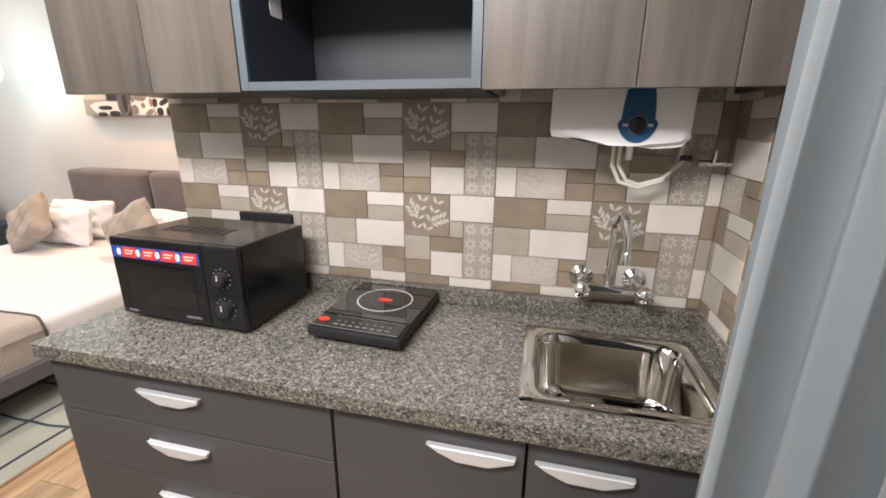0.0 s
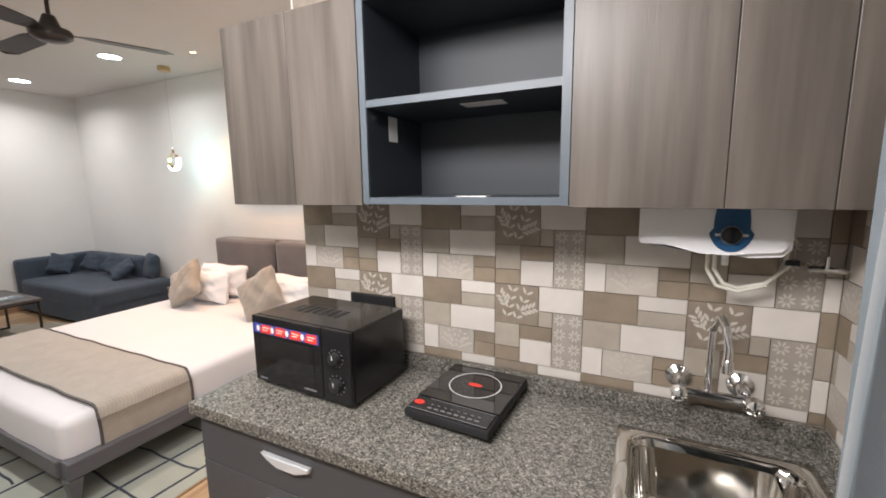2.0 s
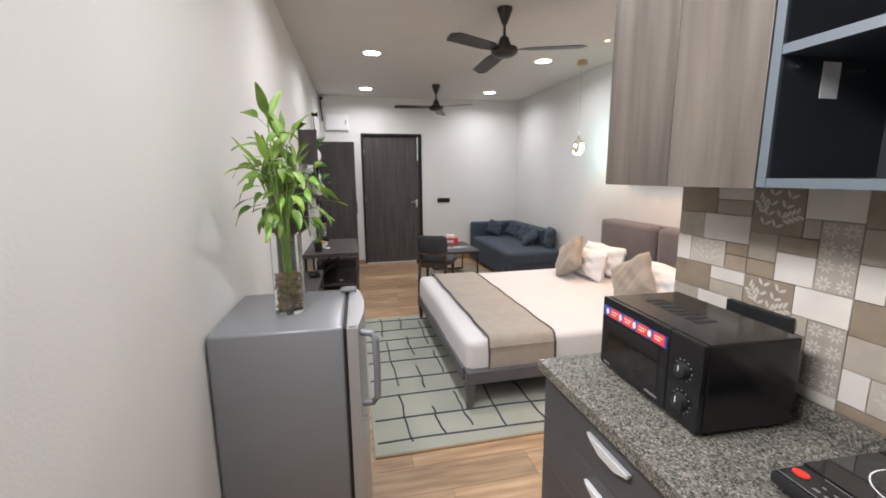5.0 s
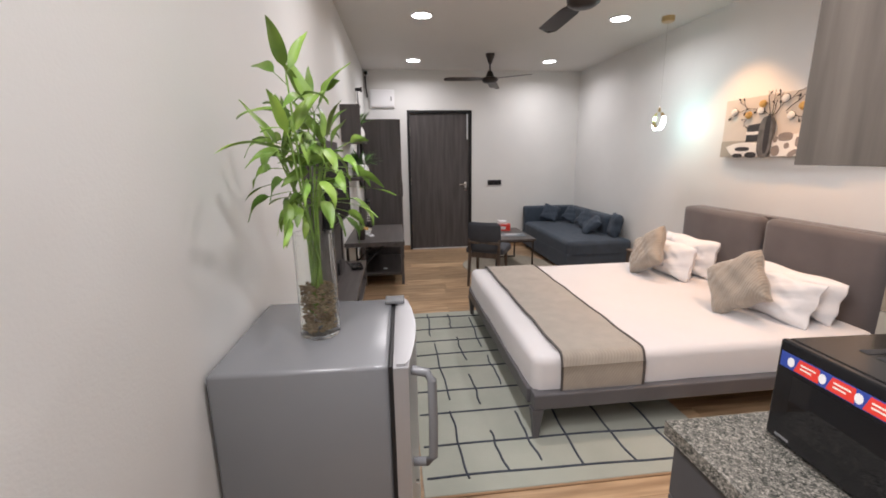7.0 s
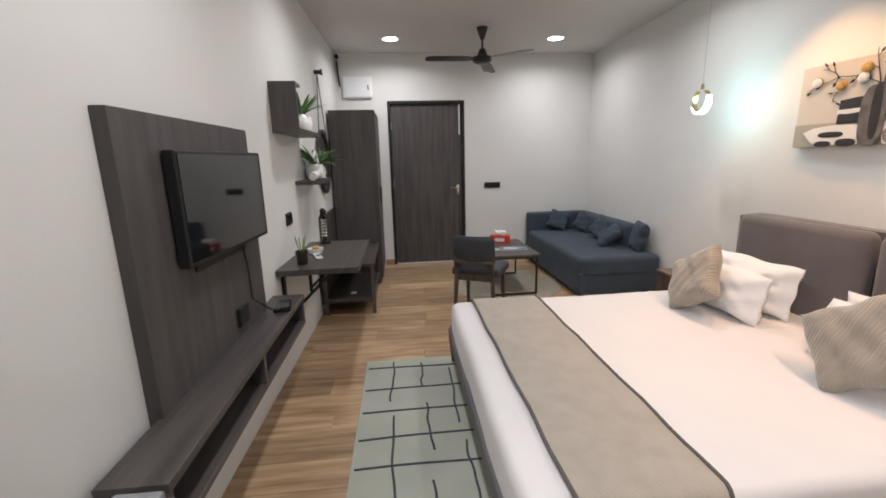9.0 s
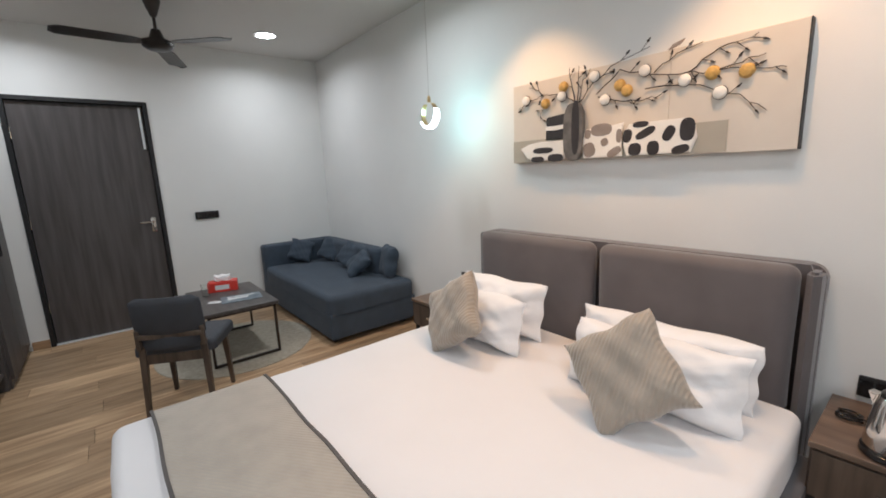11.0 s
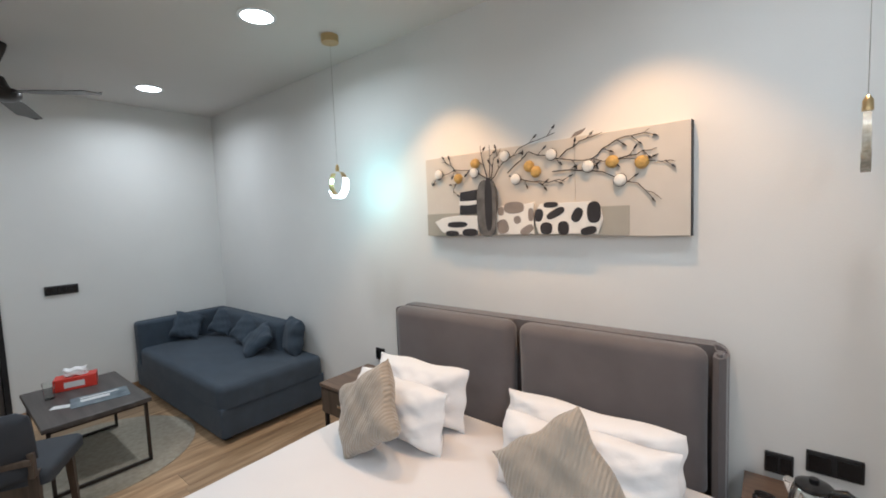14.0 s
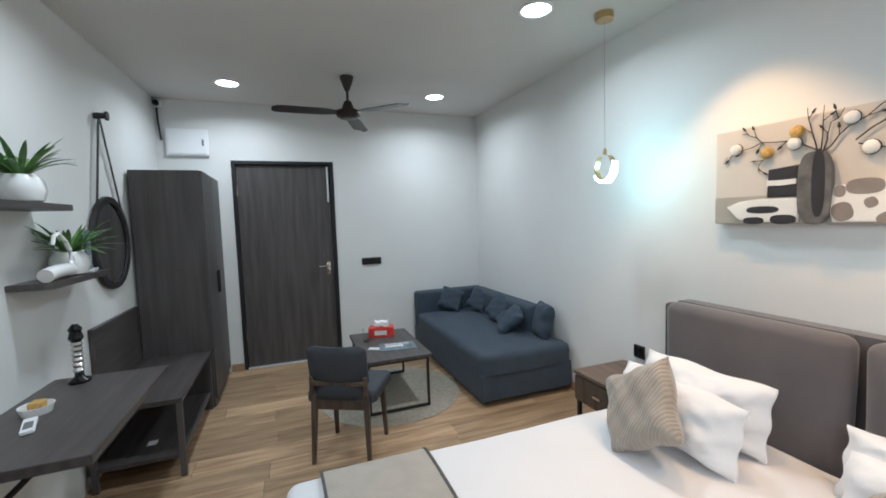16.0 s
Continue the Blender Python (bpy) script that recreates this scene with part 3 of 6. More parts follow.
dk = thing("wall_desk", "dark wood-grain floating desk on black metal brackets", "desk")
part("desktop", prism([(-3.93, left_wall_y(-3.93)), (-3.945, 0.235), (-4.9, 0.238), (-4.9, left_wall_y(-4.9))], 0.705, 0.742, bevel=0.002), M_DARKH, dk)
for bx in (-4.05, -4.75):
    y0 = left_wall_y(bx)
    bk = box(bx - 0.02, bx + 0.02, y0, y0 + 0.02, 0.35, 0.704, 0.002)
    box(bx - 0.02, bx + 0.02, y0 + 0.02, y0 + 0.36, 0.69, 0.704, 0.002, bm=bk)
    tube([(bx, y0 + 0.012, 0.38), (bx, y0 + 0.33, 0.692)], 0.011, 8, bk)
    part("bracket", bk, M_BLACKM, dk, "black steel bracket")


def wall_shelf(x0, x1, z, depth, label):
    t = thing("wall_shelf", label, "shelf")
    part("board", prism([(x1, left_wall_y(x1)), (x1, left_wall_y(x1) + depth), (x0, left_wall_y(x0) + depth), (x0, left_wall_y(x0))], z - 0.03, z, bevel=0.002), M_DARKH, t)
    return t


ws = wall_shelf(-4.84, -4.2, 1.63, 0.17, "dark wood wall shelf with a boxed end, holding a plant")
wy = left_wall_y(-4.2)
part("end_panel", box(-4.2, -4.18, wy, wy + 0.17, 1.6, 1.915, 0.002), M_DARK, ws)
part("box_top", box(-4.32, -4.2, wy + 0.008, wy + 0.17, 1.895, 1.915, 0.002), M_DARKH, ws)
wall_shelf(-5.2, -4.6, 1.27, 0.17, "dark wood wall shelf holding a plant and a swan figure")

mr = thing("round_mirror", "round wall mirror in a dark frame hung by leather straps", "mirror")
mx, mz, my = -5.69, 1.41, left_wall_y(-5.69)
part("frame", lathe([(0.268, 0.004), (0.31, 0.004), (0.316, 0.012), (0.312, 0.03), (0.27, 0.03), (0.268, 0.02)], 48, centre=(mx, my, mz), axis="y", cap=False), M_STRAP, mr, "", True)
part("mirror_glass", lathe([(0.001, 0.016), (0.27, 0.016)], 48, centre=(mx, my, mz), axis="y", cap=False), M_MIRROR, mr, "mirror glass")
part("peg", lathe([(0.02, 0.0), (0.02, 0.06), (0.03, 0.062), (0.03, 0.075)], 16, centre=(mx + 0.05, my, 2.25), axis="y"), M_BLACKM, mr, "black wall peg", True)
for s in (-1, 1):
    x2 = mx + s * 0.2
    n = Vector((2.25 - (mz + 0.24), 0, -(mx + 0.05 - x2))).normalized() * 0.012
    part("strap", prism([(x2 - n.x, mz + 0.24 - n.z), (x2 + n.x, mz + 0.24 + n.z), (mx + 0.05 + n.x, 2.26 + n.z), (mx + 0.05 - n.x, 2.26 - n.z)], my + 0.022, my + 0.027, "y"), M_STRAP, mr, "black leather strap")


def potted_plant(x, y, z, size, seed, label):
    r = random.Random(seed)
    t = thing("potted_plant", label, "plant", pose(x, y, z))
    part("pot", lathe([(0.3 * size, 0), (0.42 * size, 0.05 * size), (0.5 * size, 0.3 * size), (0.46 * size, 0.55 * size), (0.34 * size, 0.72 * size), (0.31 * size, 0.72 * size), (0.3 * size, 0.6 * size)], 28), M_CERAMIC, t, "round white ceramic pot", True)
    bm = bmesh.new()
    for k in range(46):
        a = r.uniform(0, 6.28)
        ln = size * r.uniform(0.9, 1.5)
        lift = r.uniform(0.4, 2.0)
        blade(bm, Vector((0.1 * size * cos(a), 0.1 * size * sin(a), 0.68 * size)), Vector((cos(a), sin(a), lift)), ln, size * 0.07, r.uniform(0.4, 1.1))
    part("leaves", bm, M_LEAFD, t, "pointed dark green leaves")
    return t


def blade(bm, base, way, length, width, droop, twist=0.0, n=7):
    """A lance-shaped leaf with a folded midrib, arching from base along way."""
    way = way.normalized()
    side = way.cross(Vector((0, 0, 1)))
    side = (side if side.length > 0.05 else Vector((1, 0, 0))).normalized()
    if twist:
        side = Matrix.Rotation(twist, 3, way) @ side
    p = base.copy()
    d = way.copy()
    prev = None
    for i in range(n + 1):
        s = i / n
        w = width * (sin(pi * min(1, 0.12 + 0.88 * s)) ** 0.8) * (1.0 if s < 1 else 0.02) + 0.0006
        up = side.cross(d).normalized()
        row = [bm.verts.new(p - side * w + up * w * 0.25), bm.verts.new(p), bm.verts.new(p + side * w + up * w * 0.25)]
        if prev:
            for k in (0, 1):
                bm.faces.new((prev[k], prev[k + 1], row[k + 1], row[k]))
        prev = row
        d = (d + Vector((0, 0, -droop / n))).normalized()
        p = p + d * (length / n)
    return p


potted_plant(-4.62, left_wall_y(-4.62) + 0.085, 1.631, 0.17, 3, "white pot with spiky green leaves on the upper shelf")
potted_plant(-4.96, left_wall_y(-4.96) + 0.085, 1.271, 0.17, 4, "white pot with dark green leaves on the lower shelf")
sw = thing("swan_figure", "white ceramic swan ornament on the lower shelf", "ornament", pose(-4.74, left_wall_y(-4.74) + 0.13, 1.271) @ pose(0, 0, 0) @ Matrix.Scale(1.15, 4))
bs = tube([(0.1, 0, 0.025), (0.06, 0, 0.032), (0, 0, 0.035), (-0.06, 0, 0.035), (-0.1, 0, 0.03)], 0.028, 12)
tube([(-0.09, 0, 0.03), (-0.125, 0, 0.07), (-0.11, 0, 0.12), (-0.075, 0, 0.16), (-0.03, 0, 0.19), (0.01, 0, 0.18), (0.02, 0, 0.15), (-0.005, 0, 0.13)], 0.011, 10, bs, taper=0.007)
part("figure", bs, M_CERAMIC, sw, "", True)
cd = thing("photo_card", "grey-blue acrylic card stand on the lower shelf", "card", pose(-5.13, left_wall_y(-5.13) + 0.1, 1.271, 0, 0, 14))
part("card", box(-0.1, 0.1, -0.004, 0.004, 0.012, 0.235, 0.001), M_CARD, cd)
part("card_foot", box(-0.1, 0.1, -0.03, 0.03, 0, 0.012, 0.002), M_WHITEP, cd)
part("text_bars", box(-0.07, 0.02, 0.004, 0.005, 0.06, 0.068, bm=box(-0.07, 0.04, 0.004, 0.005, 0.08, 0.088)), M_PRINT, cd)
fg = thing("desk_ornament", "black and silver stacked column ornament on the desk", "ornament", pose(-4.8, -0.12, 0.743))
part("foot", lathe([(0.045, 0), (0.045, 0.012), (0.02, 0.03), (0.018, 0.05)], 16), M_BLACK, fg, "black foot", True)
part("column", lathe([(0.018 + 0.007 * (k % 2), 0.05 + 0.013 * k) for k in range(13)], 16), M_STEEL, fg, "silver ribbed column", True)
part("head", lathe([(0.02, 0.206), (0.032, 0.225), (0.024, 0.255), (0.03, 0.27), (0.012, 0.295)], 12), M_BLACK, fg, "dark scrolled top", True)
cup = thing("pen_cup", "dark metal pen cup with small flowers on the desk", "cup", pose(-4.1, left_wall_y(-4.1) + 0.13, 0.743))
part("cup", lathe([(0.035, 0), (0.042, 0.09), (0.038, 0.09), (0.032, 0.006)], 20), M_BRONZE, cup, "", True)
fl = bmesh.new()
for k in range(7):
    a = k * 0.9
    tube([(0, 0, 0.02), (0.02 * cos(a), 0.02 * sin(a), 0.12), (0.035 * cos(a), 0.035 * sin(a), 0.17 + 0.01 * (k % 3))], 0.003, 5, fl)
part("stems", fl, M_STEM, cup)
tr = thing("amenity_tray", "small white remote control lying on the desk", "remote control", pose(-4.283, -0.085, 0.743, 0, 0, 20))
part("remote_body", box(-0.075, 0.075, -0.022, 0.022, 0, 0.016, 0.005), M_WHITEP, tr)
part("keypad", box(-0.02, 0.05, -0.014, 0.014, 0.016, 0.018, 0.0), M_GREYPRINT, tr)
pk = thing("sachet_dish", "small clear dish with yellow sachets on the desk", "dish", pose(-4.44, -0.13, 0.743))
part("dish", lathe([(0.05, 0), (0.06, 0.035), (0.056, 0.035), (0.046, 0.005)], 20), M_CERAMIC, pk, "", True)
part("sachets", box(-0.03, 0.03, -0.02, 0.025, 0.012, 0.05, 0.006), M_GOLD, pk)

# ---- television wall ----
tp = thing("feature_board", "grey-brown wood wall panel behind the television", "wall panel")
part("panel", prism([(-3.6, left_wall_y(-3.6)), (-2.6, left_wall_y(-2.6)), (-2.6, left_wall_y(-2.6) + 0.045), (-3.6, left_wall_y(-3.6) + 0.045)], 0.42, 1.575, bevel=0.002), M_DARK, tp)
part("panel_socket", box(-3.33, -3.22, left_wall_y(-3.3) + 0.045, left_wall_y(-3.3) + 0.06, 0.66, 0.75, 0.003), M_BLACKM, tp, "black socket plate")
part("cable", tube([(-3.3, -0.22, 1.06), (-3.36, -0.23, 0.9), (-3.38, -0.235, 0.75), (-3.45, -0.2, 0.68), (-3.5, -0.18, 0.64), (-3.56, -0.14, 0.63)], 0.005, 6), M_BLACKM, tp, "hanging black cable", True)
tu = thing("tv_unit", "low floating dark wood television shelf with an open niche", "tv unit")
ty = left_wall_y(-3.2)
part("top", box(-3.85, -2.3, ty + 0.02, -0.1, 0.58, 0.61, 0.002), M_DARKH, tu)
part("bottom", box(-3.85, -2.3, ty + 0.02, -0.105, 0.42, 0.445, 0.002), M_DARKH, tu)
for sx in (-3.85, -3.1, -2.325):
    part("divider", box(sx, sx + 0.025, ty + 0.02, -0.106, 0.446, 0.579, 0.001), M_DARK, tu)
part("back_board", box(-3.85, -2.3, ty + 0.016, ty + 0.0195, 0.42, 0.61), M_DARK, tu)
rb = thing("set_top_box", "small black set-top box on the television shelf", "electronics", pose(-3.6, -0.16, 0.611, 0, 0, 12))
part("case", box(-0.07, 0.07, -0.045, 0.045, 0, 0.028, 0.006), M_BLACK, rb)
tv = thing("television", "black flat-screen television on a swivel wall bracket", "television", pose(-3.17, -0.2, 1.255, 0, 0, -3.5))
part("case", box(-0.36, 0.36, -0.035, 0.008, -0.205, 0.205, 0.006), M_BLACKM, tv)
part("screen", box(-0.348, 0.348, 0.008, 0.011, -0.188, 0.193, 0.001), M_GLASSBLK, tv, "dark glossy screen")
part("bracket", box(-0.06, 0.06, -0.075, -0.035, -0.12, 0.12, 0.004), M_BLACKM, tv)
part("box_back", box(-0.2, 0.25, -0.06, -0.035, -0.25, -0.1, 0.012), M_BLACKM, tv)

# ---- refrigerator with the vase ----
fr = thing("refrigerator", "small grey single-door refrigerator against the wall", "refrigerator", pose(-1.612, 0, 0, 0, 0, -1.3))
part("body", box(-0.26, 0.26, -0.325, 0.125, 0.03, 0.945, 0.012, 3), M_FRIDGE, fr, "", True)
part("gasket", box(-0.252, 0.252, 0.125, 0.136, 0.05, 0.938, 0.003), M_BLACKM, fr, "dark rubber gasket")
outline = [(-0.262, 0.137)] + [(-0.262 + 0.524 * k / 14, 0.172 + 0.032 * sin(pi * (k + 0.6) / 15.2)) for k in range(15)] + [(0.262, 0.137)]
fd = part("door", prism(outline, 0.05, 0.945, bevel=0.008), M_FRIDGEDOOR, fr, "curved silver-grey door", True)
part("handle", tube([(0.215, 0.185, 0.905), (0.225, 0.225, 0.9), (0.23, 0.238, 0.88), (0.23, 0.24, 0.76), (0.23, 0.238, 0.645), (0.224, 0.222, 0.625), (0.215, 0.185, 0.62)], 0.013, 10), M_FRIDGE, fd, "grey loop handle", True)
part("hinge_cap", box(-0.255, -0.19, 0.1, 0.17, 0.945, 0.958, 0.004), M_FRIDGE, fr)
part("lock", lathe([(0.007, 0.188), (0.007, 0.196)], 12, centre=(0.235, 0, 0.57), axis="y"), M_CHROME, fd, "small chrome lock")
for fx in (-0.2, 0.2):
    for fy in (-0.27, 0.08):
        part("foot", lathe([(0.02, 0), (0.02, 0.03)], 12, centre=(fx, fy, 0)), M_BLACKM, fr)

vs = thing("glass_vase", "clear cylindrical glass vase half filled with brown pebbles", "vase", pose(-1.585, -0.085, 0.946))
part("glass", lathe([(0.001, 0), (0.055, 0), (0.058, 0.004), (0.058, 0.31), (0.0545, 0.31), (0.0545, 0.012), (0.001, 0.012)], 40, cap=False), M_GLASS, vs, "", True)
pb = bmesh.new()
pr = random.Random(5)
for k in range(480):
    a, q = pr.uniform(0, 6.28), 0.047 * pr.random() ** 0.33
    rr = pr.uniform(0.005, 0.0085)
    g = bmesh.ops.create_icosphere(pb, subdivisions=1, radius=rr, matrix=Matrix.Translation((q * cos(a), q * sin(a), 0.019 + 0.14 * pr.random())) @ Matrix.Diagonal((1, 1, 0.7, 1)))
tagged(part("pebbles", pb, M_PEBBLE, vs, "brown and cream pebbles", True), kind="stuff")
bp_ = thing("lucky_bamboo", "leafy green lucky bamboo standing in the vase", "plant", pose(-1.585, -0.085, 0.965))
pr = random.Random(21)


def petiole_leaf(base, way, stalk, length, width, droop, twist):
    """An ovate leaf on a thin arching stalk, folded along its midrib and drooping to a point."""
    bm = bmesh.new()
    way = way.normalized()
    side = way.cross(Vector((0, 0, 1)))
    side = (side if side.length > 0.05 else Vector((1, 0, 0))).normalized()
    side = Matrix.Rotation(twist, 3, way) @ side
    p, d, prev = base.copy(), way.copy(), None
    n = 12
    for i in range(n + 1):
        s = i / n
        u = max(0.0, (i - 3) / (n - 3))
        w = 0.0012 if i < 3 else 0.0012 + width * (sin(pi * u ** 0.72)) ** 0.85 * (1 - 0.25 * u)
        up = side.cross(d).normalized()
        lift = 0.32 * w + 0.0035 * sin(9 * s + twist * 3)
        row = [bm.verts.new(p - side * w + up * lift), bm.verts.new(p - side * w * 0.5 + up * lift * 0.35), bm.verts.new(p), bm.verts.new(p + side * w * 0.5 + up * lift * 0.35), bm.verts.new(p + side * w + up * lift)]
        if prev:
            for k in range(4):
                bm.faces.new((prev[k], prev[k + 1], row[k + 1], row[k]))
        prev = row
        d = (d + Vector((0, 0, -droop / n * (0.6 + 0.9 * s)))).normalized()
        p = p + d * (stalk / 3 if i < 3 else length / (n - 3))
    return bm


for k in range(10):
    a = 6.28 * k / 10 + pr.uniform(-0.3, 0.3)
    hgt = pr.uniform(0.46, 0.66) if k else 0.7
    lean = pr.uniform(0.03, 0.11)
    pts = [Vector((0.022 * cos(a), 0.022 * sin(a), 0.05)), Vector((0.014 * cos(a + 1.5), 0.014 * sin(a + 1.5), 0.2)), Vector((0.3 * lean * cos(a), 0.35 * lean * sin(a), 0.36)), Vector((lean * cos(a), lean * sin(a), hgt))]
    st = part("stem", tube(pts, 0.005, 7, taper=0.0025), M_STEM, bp_, "", True)
    for j in range(8):
        s = 0.64 + 0.36 * (j + pr.random()) / 8
        seg = min(2, int(s * 3))
        p = pts[seg].lerp(pts[seg + 1], s * 3 - seg)
        b = a + j * 2.4 + pr.uniform(-0.5, 0.5)
        near = 0.72 if sin(b) < -0.3 else 1.0
        low = s < 0.82
        lift = pr.uniform(-0.2, 0.7) if low else pr.uniform(0.1, 1.2)
        if pr.random() < 0.2:
            bm = petiole_leaf(p, Vector((cos(b), sin(b), lift)), 0.05, pr.uniform(0.12, 0.2) * near, pr.uniform(0.006, 0.009), pr.uniform(0.6, 1.3), pr.uniform(-0.5, 0.5))
        else:
            bm = petiole_leaf(p, Vector((cos(b), sin(b), lift)), pr.uniform(0.04, 0.11) * near, pr.uniform(0.07, 0.105), pr.uniform(0.0125, 0.0195), pr.uniform(1.2, 3.4) if low else pr.uniform(0.6, 2.4), pr.uniform(-1.3, 1.3))
        part("leaf", bm, M_LEAF, st, "", True)
    for q in range(2):
        bm = petiole_leaf(pts[-1], Vector((0.5 * cos(a + q * 2.6), 0.5 * sin(a + q * 2.6), 1)), 0.02, pr.uniform(0.1, 0.15), pr.uniform(0.013, 0.019), pr.uniform(0.3, 1.0), pr.uniform(-1, 1))
        part("leaf", bm, M_LEAF, st, "", True)
for k, (ang, z, ln) in enumerate(((0.15, 0.52, 0.2), (-0.4, 0.5, 0.24), (2.9, 0.55, 0.18))):
    bm = petiole_leaf(Vector((0.03 * cos(ang), 0.03 * sin(ang), z)), Vector((cos(ang), sin(ang), 0.45)), 0.06, ln, 0.009, 0.8, 0.2)
    part("leaf", bm, M_LEAF, st, "", True)

# ---- bed ----
bed = thing("double_bed", "wide double bed with white sheet and padded grey headboard", "bed")
BX0, BX1, BY0, BY1 = -4.005, -2.235, 0.83, 2.87
part("side_rail", box(BX0 - 0.02, BX0 + 0.03, BY0 - 0.005, BY1, 0.185, 0.27, 0.008), M_BEDFRAME, bed)
part("side_rail", box(BX1 - 0.03, BX1 + 0.045, BY0 - 0.005, BY1, 0.185, 0.27, 0.008), M_BEDFRAME, bed)
part("foot_rail", box(BX0 + 0.031, BX1 - 0.031, BY0 - 0.02, BY0 + 0.035, 0.185, 0.27, 0.008), M_BEDFRAME, bed)
part("slat_base", box(BX0 + 0.031, BX1 - 0.031, BY0 + 0.036, BY1, 0.2, 0.235), M_BEDFRAME, bed)
for lx, ly in ((BX0 + 0.01, BY0 + 0.015), (BX1 + 0.015, BY0 + 0.015), (BX0 + 0.02, BY1 - 0.06), (BX1 - 0.02, BY1 - 0.06)):
    lg = bmesh.new()
    rings = []
    for z, w in ((0.012, 0.014), (0.1, 0.02), (0.184, 0.03)):
        rings.append([lg.verts.new((lx + a * w, ly + b * w, z)) for a, b in ((-1, -1), (1, -1), (1, 1), (-1, 1))])
    for q, s in zip(rings, rings[1:]):
        for k in range(4):
            lg.faces.new((q[k], q[(k + 1) % 4], s[(k + 1) % 4], s[k]))
    lg.faces.new(rings[0])
    lg.faces.new(rings[-1])
    part("leg", lg, M_BEDFRAME, bed)


def soft_block(x0, x1, y0, y1, z0, z1, r, nx=40, ny=44, wob=0.006, seed=1, vertical=0.6):
    """A rounded block with gently uneven faces, built as a bent grid: top and four hanging sides."""
    rr = random.Random(seed)
    ph = [rr.uniform(0, 6.28) for _ in range(8)]
    bm = bmesh.new()
    prof = [(0.0, z0)] + [(0.0, z0 + (z1 - r - z0) * k / 4) for k in range(1, 5)] + [(r * (1 - cos(radians(a))), z1 - r + r * sin(radians(a))) for a in (18, 36, 54, 72, 90)]
    loops = []
    for ins, z in prof:
        loop = []
        cr = max(r * 1.2 - ins, 0.004)
        ax0, ax1, ay0, ay1 = x0 + ins, x1 - ins, y0 + ins, y1 - ins
        pts = []
        for cx, cy, a0 in ((ax1 - cr, ay1 - cr, 0), (ax0 + cr, ay1 - cr, 90), (ax0 + cr, ay0 + cr, 180), (ax1 - cr, ay0 + cr, 270)):
            for k in range(6):
                a = radians(a0 + 18 * k)
                pts.append((cx + cr * cos(a), cy + cr * sin(a)))
        full = []
        for k in range(len(pts)):
            p, q = pts[k], pts[(k + 1) % len(pts)]
            m = 14 if k % 6 == 5 else 1
            for j in range(m):
                full.append((p[0] + (q[0] - p[0]) * j / m, p[1] + (q[1] - p[1]) * j / m))
        for x, y in full:
            w = wob * (sin(7 * x + ph[0]) * sin(6 * y + ph[1]) + 0.5 * sin(19 * x + 3 * z + ph[2]) + 0.5 * sin(17 * y + 9 * z + ph[3]))
            cxm, cym = (x0 + x1) / 2, (y0 + y1) / 2
            loop.append(bm.verts.new((x + w * vertical * (1 if x > cxm else -1), y + w * vertical * (1 if y > cym else -1), z)))
        loops.append(loop)
    n = len(loops[0])
    for q, s in zip(loops, loops[1:]):
        for k in range(n):
            bm.faces.new((q[k], q[(k + 1) % n], s[(k + 1) % n], s[k]))
    bm.faces.new(loops[0])
    bm.faces.new(loops[-1])
    return bm


part("mattress", soft_block(BX0, BX1, BY0, BY1, 0.255, 0.452, 0.045, seed=3), M_SHEET, bed, "mattress in a white cotton sheet", True)
HX0, HX1, HZ = -4.042, -2.264, 0.978


def rounded_board(x0, x1, z1, rad, n=7):
    """Outline of an upright board with round upper corners."""
    out = [(x0, 0.05), (x1, 0.05)]
    for cx, a0 in ((x1 - rad, 0), (x0 + rad, 90)):
        out += [(cx + rad * cos(radians(a0 + 90 * k / (n - 1))), z1 - rad + rad * sin(radians(a0 + 90 * k / (n - 1)))) for k in range(n)]
    return out


part("headboard_frame", prism(rounded_board(HX0 - 0.012, HX1 + 0.012, HZ, 0.05), 3.02, 3.1, "y", bevel=0.02), M_UPH, bed, "", True)
HM = -3.155
for a, b in ((HX0 + 0.022, HM - 0.018), (HM + 0.018, HX1 - 0.05)):
    cu = part("headboard_cushion", soft_block(a, b, 2.9, 3.025, 0.4, HZ + 0.004, 0.05, seed=9, wob=0.005), M_UPH, bed, "thick grey padded cushion", True)
    part("piping", tube([(a + 0.03, 3.0, HZ - 0.004), ((a + b) / 2, 3.0, HZ), (b - 0.03, 3.0, HZ - 0.004)], 0.005, 6), M_PIPE, cu, "dark seam piping", True)
part("headboard_wing", prism([(HX1 - 0.035, 2.95), (HX1 - 0.012, 2.925), (HX1 + 0.01, 2.95), (HX1 + 0.012, 3.019), (HX1 - 0.035, 3.019)], 0.08, HZ - 0.012, bevel=0.012), M_UPH, bed, "", True)
part("headboard_wing", prism([(HX0 - 0.01, 2.96), (HX0 + 0.004, 2.945), (HX0 + 0.018, 2.96), (HX0 + 0.018, 3.019), (HX0 - 0.012, 3.019)], 0.08, HZ - 0.012, bevel=0.007), M_UPH, bed, "", True)

rn = thing("bed_runner", "beige quilted bed runner with dark piping across the bed foot", "bed runner")
ry0, ry1 = 0.975, 1.425


